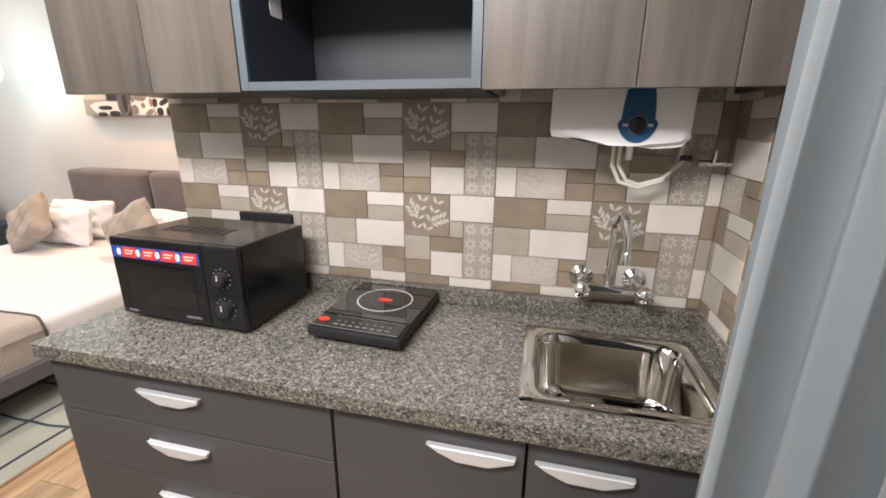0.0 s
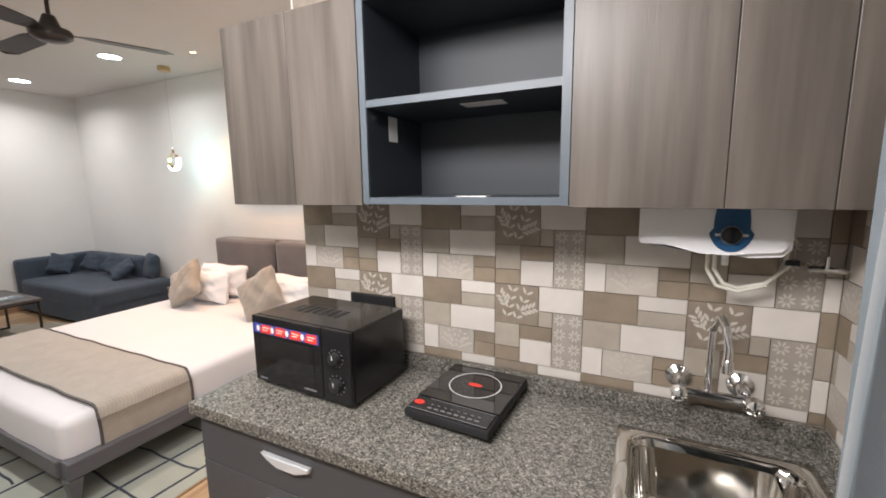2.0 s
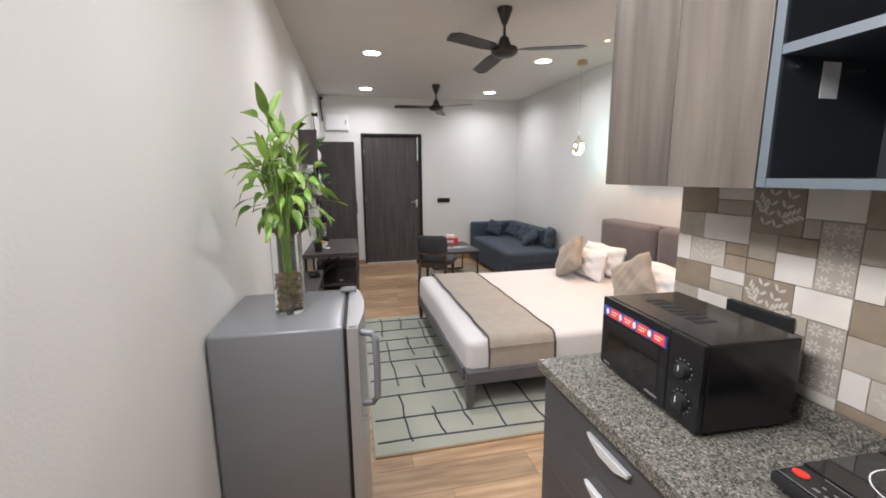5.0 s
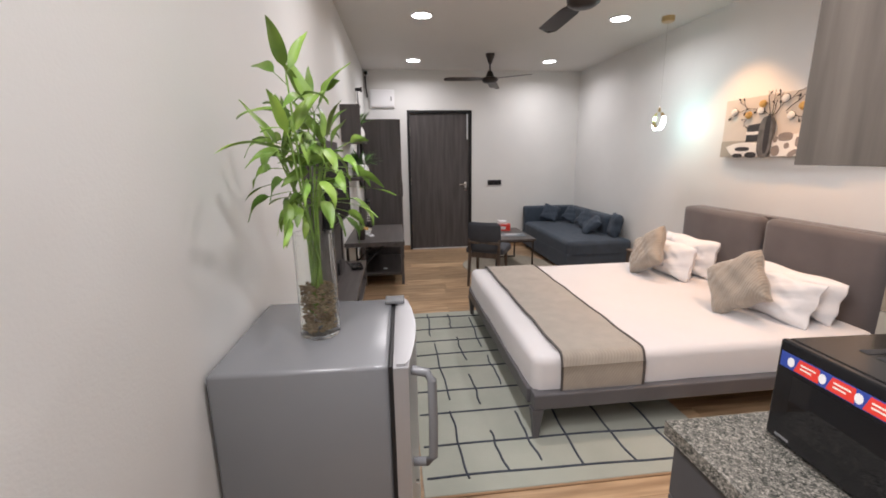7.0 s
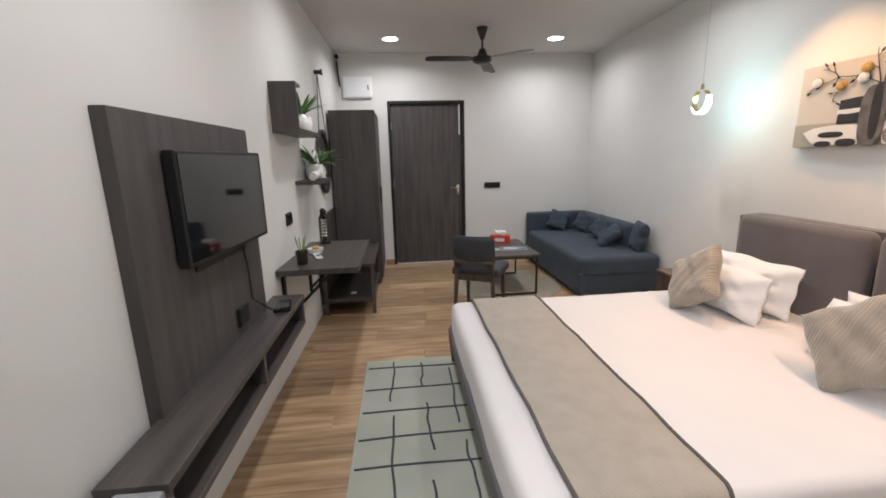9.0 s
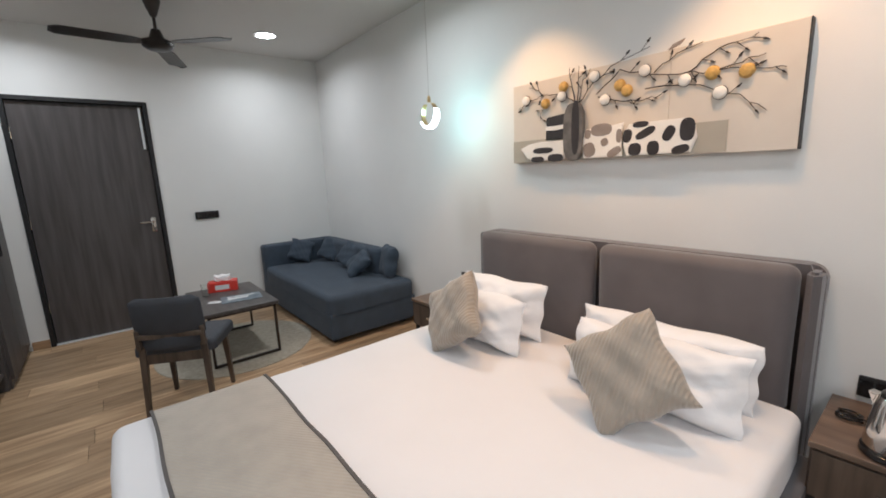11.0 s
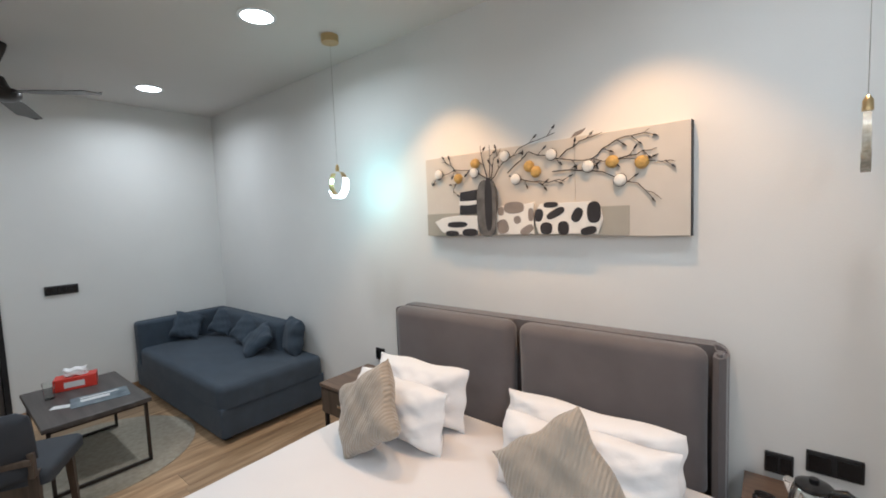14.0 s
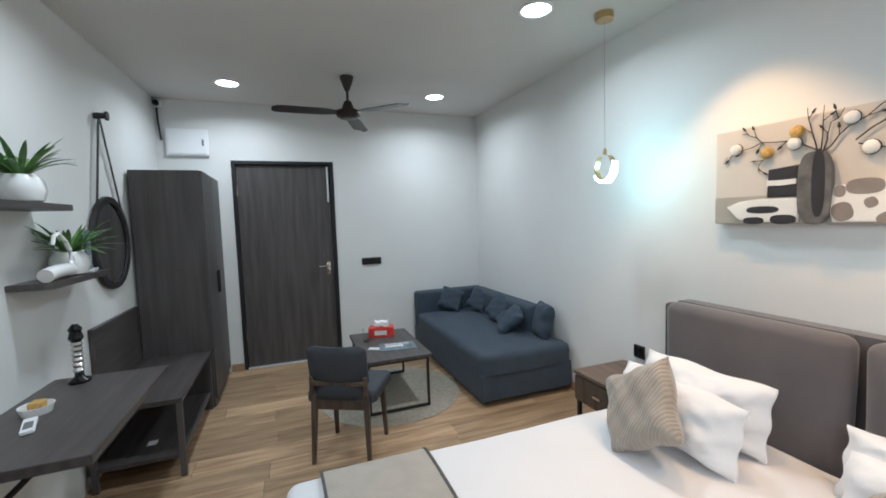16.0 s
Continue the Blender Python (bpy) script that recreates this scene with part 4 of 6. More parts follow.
def ribbon(y0, y1, off, mat_, name, parent, lab="", drop=0.245):
    """A band that follows the mattress over its top and down both sides."""
    bm = bmesh.new()
    r = 0.05 + off
    prof = [(BX1 + off, drop)] + [(BX1 + off, z) for z in (0.3, 0.35, 0.4)]
    prof += [(BX1 - 0.045 + r * cos(radians(a)), 0.407 + r * sin(radians(a))) for a in (0, 18, 36, 54, 72, 90)]
    prof += [(BX1 - 0.045 - (BX1 - BX0 - 0.09) * k / 20, 0.457 + off + 0.002 * sin(k * 1.7)) for k in range(1, 20)]
    prof += [(BX0 + 0.045 - r * sin(radians(a)), 0.407 + r * cos(radians(a))) for a in (0, 18, 36, 54, 72, 90)] + [(BX0 - off, z) for z in (0.4, 0.35, 0.3, drop)]
    m = 16
    lo, hi = [], []
    for i, (x, z) in enumerate(prof):
        nx, nz = 0.0, 0.006
        if z < 0.41:
            nx, nz = (0.006 if x > -3 else -0.006), 0.0
        lo.append([bm.verts.new((x, y0 + (y1 - y0) * j / m + 0.003 * sin(i), z)) for j in range(m + 1)])
        hi.append([bm.verts.new((x + nx, y0 + (y1 - y0) * j / m + 0.003 * sin(i), z + nz)) for j in range(m + 1)])
    for g in (lo, hi):
        for q, s in zip(g, g[1:]):
            for j in range(m):
                bm.faces.new((q[j], q[j + 1], s[j + 1], s[j]))
    for j in (0, m):
        for i in range(len(prof) - 1):
            bm.faces.new((lo[i][j], lo[i + 1][j], hi[i + 1][j], hi[i][j]))
    for i in (0, len(prof) - 1):
        for j in range(m):
            bm.faces.new((lo[i][j], lo[i][j + 1], hi[i][j + 1], hi[i][j]))
    return part(name, bm, mat_, parent, lab, True)


cloth = ribbon(ry0, ry1, 0.008, M_BEIGE, "cloth", rn)
for y in (ry0 - 0.006, ry1 - 0.006):
    ribbon(y, y + 0.012, 0.0125, M_PIPE, "piping", rn, "dark piping")


def bed_pillow(m, w, h, t, seed):
    p = thing("pillow", "white cotton pillow leaning on the headboard", "pillow", m, "white bed pillows")
    part("pillowcase", cushion(w, h, t, seed, flange=0.05, pinch=0.015, crumple=1.2), M_PILLOW, p, "", True)
    return p


def throw_cushion(m, s, seed, mat_, lab, group, quilt=0.0):
    p = thing("throw_cushion", lab, "cushion", m, group)
    c = part("cushion_cover", cushion(s, s, s * 0.34, seed, quilt=quilt), mat_, p, "", True)
    return p


bed_pillow(pose(-3.63, 2.66, 0.452, -12, 0, 2), 0.62, 0.31, 0.17, 1)
bed_pillow(pose(-3.6, 2.46, 0.452, -13, 0, -2), 0.62, 0.285, 0.17, 2)
bed_pillow(pose(-2.73, 2.69, 0.452, -15, 0, -2), 0.75, 0.265, 0.17, 3)
bed_pillow(pose(-2.67, 2.47, 0.452, -22, 0, 4), 0.65, 0.28, 0.17, 4)


def diamond(cx, cy, cz, turn, lean, s, roll=45):
    return pose(cx, cy, cz, 0, 0, turn) @ pose(0, 0, 0, -lean) @ pose(0, 0, 0, 0, roll, 0) @ pose(0, 0, -s / 2)


throw_cushion(diamond(-3.6, 2.3, 0.65, -8, 26, 0.355, 53), 0.355, 11, M_QUILTCUSHION, "beige quilted cushion standing on its corner", "beige cushions", 0.0015)
throw_cushion(diamond(-2.665, 2.315, 0.65, 8, 26, 0.355, 53), 0.355, 12, M_QUILTCUSHION, "beige quilted cushion standing on its corner", "beige cushions", 0.0015)


# ---- bedside tables ----
def bedside_table(x0, x1, label):
    t = thing("bedside_table", label, "bedside table", None, "bedside tables")
    y0, y1 = 2.66, 3.095
    part("top", box(x0, x1, y0, y1, 0.43, 0.452, 0.002), M_NSTOP, t)
    part("body", box(x0 + 0.004, x1 - 0.004, y0 + 0.02, y1, 0.24, 0.4295, 0.002), M_WALNUT, t)
    d = part("drawer", box(x0 + 0.012, x1 - 0.012, y0 + 0.003, y0 + 0.0195, 0.255, 0.42, 0.002), M_WALNUT, t)
    part("pull", box((x0 + x1) / 2 - 0.035, (x0 + x1) / 2 + 0.035, y0 - 0.012, y0 + 0.003, 0.33, 0.35, 0.004), M_STEEL, d, "small metal pull")
    for lx in (x0 + 0.02, x1 - 0.02):
        for ly in (y0 + 0.035, y1 - 0.03):
            part("leg", box(lx - 0.012, lx + 0.012, ly - 0.012, ly + 0.012, 0, 0.24, 0.002), M_BLACKM, t)
    return t


bedside_table(-2.2, -1.79, "walnut bedside table on thin black legs with a kettle")
bedside_table(-4.52, -4.06, "walnut bedside table on thin black legs beside the sofa")
kt = thing("electric_kettle", "brushed steel electric kettle with black handle and base", "kettle", pose(-2.01, 2.74, 0.453, 0, 0, -20))
part("base", lathe([(0.075, 0), (0.08, 0.006), (0.078, 0.022), (0.072, 0.026)], 32), M_BLACK, kt, "black round base", True)
part("body", lathe([(0.071, 0.026), (0.074, 0.035), (0.07, 0.09), (0.058, 0.165), (0.05, 0.19), (0.046, 0.195)], 36), M_STEEL, kt, "", True)
part("lid", lathe([(0.048, 0.194), (0.047, 0.205), (0.03, 0.213), (0.012, 0.214), (0.012, 0.226), (0.004, 0.228)], 28), M_BLACK, kt, "black lid", True)
part("handle", tube([(0.045, 0, 0.2), (0.075, 0, 0.215), (0.105, 0, 0.2), (0.12, 0, 0.16), (0.118, 0, 0.1), (0.1, 0, 0.055), (0.068, 0, 0.045)], 0.0125, 10), M_BLACK, kt, "black loop handle", True)
part("spout", prism([(-0.05, 0.19), (-0.075, 0.192), (-0.06, 0.15)], -0.018, 0.018, "y", bevel=0.004), M_STEEL, kt)
cb = thing("power_cable", "coiled black kettle cable on the bedside table", "cable")
part("cord", tube([(-2.13 + 0.035 * cos(k * 0.8), 2.9 + 0.025 * sin(k * 0.8), 0.458 + 0.0012 * k) for k in range(20)] + [(-2.06, 2.88, 0.47)], 0.004, 6), M_BLACK, cb, "", True)

# ---- relief picture ----
pc = thing("relief_picture", "two-panel relief picture of vases and blossom branches above the bed", "picture")
PY = 3.07
part("board", box(-3.835, -2.882, PY, YB - 0.002, 1.425, 1.9, 0.002), M_CANVAS, pc)
part("board", box(-2.88, -2.392, PY - 0.002, YB - 0.002, 1.42, 1.9, 0.002), M_CANVAS, pc)
part("edge_strip", box(-2.392, -2.388, PY - 0.002, YB - 0.002, 1.42, 1.9), M_BLACKM, pc, "dark side edge")
part("band", box(-3.833, -2.632, PY - 0.006, PY - 0.0022, 1.427, 1.56), M_STRIP, pc, "grey painted band")


def relief(outline, holes, depth, mat_body, mat_hole, name, label):
    b = part(name, prism(outline, PY - depth, PY - 0.0065, "y", bevel=0.005), mat_body, pc, label, True)
    for k, h in enumerate(holes):
        cu, cv, ru, rv, tn = h
        part("recess", prism(oval(cu, cv, ru * 1.22, rv * 1.22, 18, 2.6, tn), PY - depth - 0.0012, PY - depth + 0.002, "y"), mat_hole, b)
    return b


relief([(-3.315, 1.43), (-3.33, 1.5), (-3.31, 1.585), (-3.16, 1.59), (-3.09, 1.6), (-3.1, 1.52), (-3.095, 1.432)], [(-3.21, 1.575, 0.05, 0.026, 0), (-3.28, 1.475, 0.03, 0.032, 0.3), (-3.29, 1.56, 0.016, 0.02, 0), (-3.19, 1.51, 0.017, 0.017, 0.4), (-3.135, 1.455, 0.034, 0.017, 0.5), (-3.11, 1.535, 0.013, 0.028, 0)], 0.022, M_POTWHITE, M_POTTAUPE, "pierced_jar", "white pierced jar with taupe openings")
relief([(-3.07, 1.432), (-3.088, 1.49), (-3.085, 1.545), (-3.06, 1.588), (-2.8, 1.588), (-2.755, 1.55), (-2.745, 1.5), (-2.77, 1.432)], [(-3.0, 1.58, 0.032, 0.012, 0), (-3.065, 1.53, 0.019, 0.027, -0.2), (-2.975, 1.537, 0.042, 0.016, 0.45), (-3.025, 1.462, 0.027, 0.025, 0), (-2.935, 1.462, 0.024, 0.028, 0), (-2.865, 1.525, 0.02, 0.03, -0.5), (-2.785, 1.535, 0.027, 0.042, 0), (-2.81, 1.448, 0.032, 0.016, 0.2)], 0.024, M_POTWHITE, M_POTDARK, "spotted_jar", "white jar with black openings")
relief(oval(-3.377, 1.58, 0.062, 0.158, 24, 3.2), [(-3.36, 1.6, 0.02, 0.12, 0)], 0.034, M_POTGREY, M_POTDARK, "tall_vase", "tall grey vase with an open slit")
relief([(-3.575, 1.55), (-3.57, 1.68), (-3.445, 1.69), (-3.44, 1.55)], [], 0.016, M_POTDARK, M_POTDARK, "dark_jar", "dark square jar")
relief([(-3.575, 1.6), (-3.51, 1.607), (-3.445, 1.6), (-3.445, 1.635), (-3.51, 1.622), (-3.575, 1.635)], [], 0.019, M_POTWHITE, M_POTDARK, "jar_band", "white curved band")
relief([(-3.765, 1.51), (-3.71, 1.45), (-3.66, 1.432), (-3.44, 1.432), (-3.435, 1.54), (-3.6, 1.545), (-3.7, 1.535)], [(-3.59, 1.492, 0.06, 0.014, 0), (-3.63, 1.44, 0.04, 0.014, 0), (-3.5, 1.445, 0.045, 0.018, 0)], 0.02, M_POTWHITE, M_POTDARK, "low_bowl", "white low bowl with black openings")
FLOWERS = [(-3.725, 1.799, 0), (-3.581, 1.763, 1), (-3.458, 1.836, 1), (-3.466, 1.786, 0), (-3.265, 1.855, 0), (-3.123, 1.786, 1), (-3.085, 1.754, 1), (-3.202, 1.727, 0), (-2.999, 1.831, 0), (-2.815, 1.753, 0), (-2.705, 1.763, 1), (-2.579, 1.747, 1), (-2.671, 1.676, 0)]
for fx, fz, gold in FLOWERS:
    fb = lathe([(0.025, 0), (0.028, -0.008), (0.023, -0.02), (0.01, -0.025)], 14, centre=(fx, PY - 0.003, fz), axis="y")
    part("blossom", fb, M_GOLD if gold else M_POTWHITE, pc, "ochre woolly blossom" if gold else "white woolly blossom", True)
    part("blossom_ring", tube([(fx + 0.0285 * cos(a * 0.449), PY - 0.006, fz + 0.0285 * sin(a * 0.449)) for a in range(14)], 0.0022, 5, closed=True), M_GOLD if gold else M_TWIG, pc, "", True)
TWIGS = [[(-3.37, 1.73), (-3.45, 1.8), (-3.6, 1.81), (-3.73, 1.79), (-3.79, 1.74)], [(-3.37, 1.73), (-3.36, 1.93)], [(-3.375, 1.73), (-3.41, 1.86), (-3.42, 1.93)], [(-3.36, 1.73), (-3.33, 1.85), (-3.29, 1.9)], [(-3.36, 1.73), (-3.27, 1.82), (-3.12, 1.91), (-2.98, 1.935)], [(-3.25, 1.77), (-3.12, 1.86), (-2.98, 1.81), (-2.84, 1.79), (-2.7, 1.77), (-2.5, 1.745), (-2.45, 1.735)], [(-3.24, 1.74), (-3.1, 1.7), (-2.98, 1.7), (-2.93, 1.69)], [(-2.99, 1.74), (-2.86, 1.74), (-2.7, 1.7), (-2.6, 1.65), (-2.5, 1.58)], [(-2.96, 1.82), (-2.85, 1.87), (-2.75, 1.9)], [(-2.8, 1.78), (-2.72, 1.84), (-2.62, 1.87), (-2.55, 1.885)], [(-3.6, 1.81), (-3.65, 1.85), (-3.7, 1.87)], [(-3.58, 1.76), (-3.61, 1.71), (-3.62, 1.67)], [(-3.1, 1.7), (-3.02, 1.68)], [(-2.7, 1.77), (-2.6, 1.79), (-2.52, 1.8)]]
tr_ = random.Random(8)
for tw in TWIGS:
    pts = []
    for (xa, za), (xb, zb) in zip(tw, tw[1:]):
        pts += [(xa + (xb - xa) * k / 3 + tr_.uniform(-0.006, 0.006), PY - 0.008, za + (zb - za) * k / 3 + tr_.uniform(-0.009, 0.009)) for k in range(3)]
    pts.append((tw[-1][0], PY - 0.008, tw[-1][1]))
    part("twig", tube(pts, 0.003, 6, taper=0.0013), M_TWIG, pc, "dark twig", True)
    for k in range(2, len(pts) - 1, 2):
        d = (Vector(pts[k + 1]) - Vector(pts[k])).normalized()
        d = Matrix.Rotation(radians(tr_.choice((-1, 1)) * tr_.uniform(30, 55)), 3, "Y") @ d
        q = Vector(pts[k]) + d * tr_.uniform(0.025, 0.05)
        part("sprig", tube([pts[k], q], 0.0022, 5, taper=0.0011), M_TWIG, pc)
        n = Vector((-d.z, 0, d.x)) * 0.0042
        e = q + d * 0.018
        part("bud", prism([(q.x - n.x, q.z - n.z), (e.x, e.z), (q.x + n.x, q.z + n.z), (q.x - d.x * 0.006, q.z - d.z * 0.006)], PY - 0.013, PY - 0.003, "y"), M_TWIG, pc)
part("painted_leaf", prism([(-2.9, 1.9), (-2.85, 1.915), (-2.83, 1.935), (-2.88, 1.922)], PY, PY + 0.01, "y"), M_POTTAUPE, pc)

# ---- sofa ----
so_ = thing("corner_sofa", "slate blue upholstered chaise sofa in the room corner", "sofa")
part("base", soft_block(-6.9, -5.085, 2.243, 3.09, 0.06, 0.27, 0.015, seed=5, wob=0.003), M_SOFA, so_, "", True)
part("seat_cushion", soft_block(-6.78, -5.08, 2.24, 3.085, 0.262, 0.425, 0.05, seed=6, wob=0.006), M_SOFA, so_, "", True)
part("armrest", soft_block(-6.905, -6.76, 2.24, 3.09, 0.06, 0.665, 0.035, seed=7, wob=0.004), M_SOFA, so_, "", True)
part("backrest", soft_block(-6.76, -5.48, 2.93, 3.095, 0.25, 0.67, 0.045, seed=8, wob=0.006), M_SOFA, so_, "", True)
for fx in (-6.8, -5.2):
    for fy in (2.32, 3.0):
        part("foot", box(fx - 0.025, fx + 0.025, fy - 0.025, fy + 0.025, 0, 0.06, 0.003), M_BLACKM, so_)
bl = thing("bolster_cushion", "slate blue upright back cushion at the sofa's open end", "cushion", pose(-5.36, 2.96, 0.426, -12, 0, -14))
part("cover", cushion(0.27, 0.29, 0.12, 31, pinch=0.01, crumple=0.35), M_SOFA, bl, "", True)
for cx, cy, cz, trn, lean, sz in ((-6.66, 2.58, 0.425, 62, 30, 0.26), (-6.5, 2.84, 0.425, 30, 30, 0.25), (-6.03, 2.82, 0.425, 8, 36, 0.27), (-5.7, 2.72, 0.425, -24, 52, 0.28)):
    throw_cushion(pose(cx, cy, cz + 0.03, -lean, 17, trn), sz, int(cx * -100), M_SOFA, "small slate blue cushion leaning on the sofa", "sofa cushions")

# ---- coffee table and chair ----
ct = thing("coffee_table", "low dark coffee table on a thin metal frame", "coffee table")
tx0, tx1, ty0, ty1, tz = -6.15, -5.3, 1.385, 1.915, 0.44
part("tabletop", box(tx0, tx1, ty0, ty1, tz - 0.028, tz, 0.004), M_DARKH, ct)
for lx in (tx0 + 0.03, tx1 - 0.03):
    fm = bmesh.new()
    for a, b in (((lx, ty0 + 0.03, 0.02), (lx, ty0 + 0.03, tz - 0.03)), ((lx, ty1 - 0.03, 0.02), (lx, ty1 - 0.03, tz - 0.03)), ((lx, ty0 + 0.022, 0.022), (lx, ty1 - 0.022, 0.022)), ((lx, ty0 + 0.022, tz - 0.036), (lx, ty1 - 0.022, tz - 0.036))):
        w = 0.009
        lo = [min(a[i], b[i]) - (w if abs(a[i] - b[i]) < 1e-6 else 0) for i in range(3)]
        hi = [max(a[i], b[i]) + (w if abs(a[i] - b[i]) < 1e-6 else 0) for i in range(3)]
        box(lo[0], hi[0], lo[1], hi[1], lo[2], hi[2], bm=fm)
    part("leg_frame", fm, M_BRONZE, ct, "thin bronze metal leg frame")
tb = thing("tissue_box", "red cardboard tissue box with a white tissue on the coffee table", "tissue box", pose(-5.99, 1.66, tz, 0, 0, 75))
part("carton", box(-0.115, 0.115, -0.06, 0.06, 0, 0.085, 0.003), M_RED, tb)
part("tissue", cushion(0.13, 0.06, 0.06, 44, 12), M_TISSUE, tb, "crumpled white tissue", True).location = (0, 0, 0.082)
part("print_patch", box(-0.06, 0.05, -0.0615, -0.06, 0.02, 0.06), M_PRINT, tb)
gl = thing("drinking_glass", "clear drinking glass on the coffee table", "glass", pose(-5.87, 1.5, tz))
part("tumbler", lathe([(0.001, 0), (0.026, 0), (0.033, 0.11), (0.031, 0.11), (0.025, 0.006), (0.001, 0.006)], 24, cap=False), M_GLASS, gl, "", True)
mg = thing("brochure", "dark printed brochure lying on the coffee table", "brochure", pose(-5.6, 1.71, tz, 0, 0, 82))
part("cover", box(-0.15, 0.15, -0.105, 0.105, 0, 0.004, 0.001), M_MAG, mg)
part("text_bars", box(-0.1, 0.05, -0.02, 0.03, 0.004, 0.0048, bm=box(-0.1, 0.1, 0.05, 0.07, 0.004, 0.0048)), M_PRINT, mg)
cdn = thing("paper_card", "small white card on the coffee table", "card", pose(-5.62, 1.52, tz, 0, 0, 60))
part("sheet", box(-0.05, 0.05, -0.03, 0.03, 0, 0.002), M_PRINT, cdn)

ch = thing("dining_chair", "charcoal padded chair with walnut wooden legs at the coffee table", "chair", pose(-4.965, 1.225, 0, 0, 0, 62))


def chair_leg(x, y, x2, y2, z2, w0=0.011, w1=0.018):
    bm = bmesh.new()
    rings = []
    for s in (0, 0.5, 1):
        w = w0 + (w1 - w0) * s
        px, py, pz = x + (x2 - x) * s, y + (y2 - y) * s, z2 * s
        rings.append([bm.verts.new((px + a * w, py + b * w, pz)) for a, b in ((-1, -1), (1, -1), (1, 1), (-1, 1))])
    for q, s in zip(rings, rings[1:]):
        for k in range(4):
            bm.faces.new((q[k], q[(k + 1) % 4], s[(k + 1) % 4], s[k]))
    bm.faces.new(rings[0])
    bm.faces.new(rings[-1])
    return bm


for sx in (-1, 1):
    part("leg", chair_leg(sx * 0.18, 0.18, sx * 0.17, 0.16, 0.4), M_WALNUT, ch)
    part("leg", chair_leg(sx * 0.18, -0.2, sx * 0.165, -0.165, 0.46), M_WALNUT, ch)
part("apron", box(-0.155, 0.155, -0.175, -0.15, 0.34, 0.4, 0.004, bm=box(-0.155, 0.155, 0.145, 0.17, 0.34, 0.4, 0.004)), M_WALNUT, ch)
part("seat", soft_block(-0.222, 0.222, -0.17, 0.225, 0.39, 0.455, 0.028, seed=12, wob=0.002), M_CHAIRFAB, ch, "", True)


def curved_back(z0, z1, half, thick, lean, rad, n=16, m=10):
    """A padded backrest, bent round the sitter and leaning back, with round upper corners."""
    bm = bmesh.new()
    sides = []
    for s in (0, 1):
        rows = []
        for j in range(m + 1):
            v = j / m
            z = z0 + (z1 - z0) * v
            over = max(0.0, z - (z1 - rad))
            hw = half - rad + (rad * rad - over * over) ** 0.5 if over < rad else half - rad
            puff = 0.25 + 0.75 * sin(pi * min(1, max(0, v))) ** 0.4
            rows.append([bm.verts.new((hw * (2 * i / n - 1), -0.205 - lean * v + 0.035 * (2 * i / n - 1) ** 2 + (s - 0.5) * thick * puff * (0.3 + 0.7 * (1 - (2 * i / n - 1) ** 6)), z)) for i in range(n + 1)])
        sides.append(rows)
        for q, t in zip(rows, rows[1:]):
            for i in range(n):
                bm.faces.new((q[i], q[i + 1], t[i + 1], t[i]))
    ring = lambda g: g[0][:-1] + [g[j][n] for j in range(m)] + g[m][:0:-1] + [g[j][0] for j in range(m, 0, -1)]
    ra, rb = ring(sides[0]), ring(sides[1])
    for k in range(len(ra)):
        bm.faces.new((ra[k], ra[(k + 1) % len(ra)], rb[(k + 1) % len(rb)], rb[k]))
    return bm


part("backrest", curved_back(0.52, 0.755, 0.188, 0.045, 0.035, 0.045), M_CHAIRFAB, ch, "padded charcoal backrest", True)
part("lower_back", curved_back(0.43, 0.522, 0.165, 0.03, 0.0, 0.002), M_CHAIRFAB, ch, "lower padded back panel", True)
part("back_frame", box(-0.175, 0.175, -0.215, -0.19, 0.505, 0.535, 0.006), M_WALNUT, ch)
for sx in (-1, 1):
    part("back_post", box(sx * 0.172 - 0.012, sx * 0.172 + 0.012, -0.205, -0.175, 0.44, 0.56, 0.005), M_WALNUT, ch)

# ---- rugs ----
rg = thing("bedside_rug", "pale sage rug with irregular dark grid lines under the bed", "rug")
RX0, RX1, RY0, RY1 = -4.08, -1.9, 0.235, 1.75
part("field", box(RX0, RX1, RY0, RY1, 0.0, 0.011, 0.004), M_RUG, rg)
part("border", box(RX1, RX1 + 0.012, RY0, RY1, 0, 0.009, 0.002), M_RUGEDGE, rg, "tan edging")
rr = random.Random(17)


def yarn(a, b, amp):
    n = 14
    pts = []
    for k in range(n + 1):
        s = k / n
        w = amp * (sin(7 * s + a[0] * 5) + 0.6 * sin(15 * s + a[1] * 9))
        if abs(a[0] - b[0]) > abs(a[1] - b[1]):
            pts.append((a[0] + (b[0] - a[0]) * s, a[1] + (b[1] - a[1]) * s + w, 0.0115))
        else:
            pts.append((a[0] + (b[0] - a[0]) * s + w, a[1] + (b[1] - a[1]) * s, 0.0115))
    return tube(pts, 0.0062, 6)


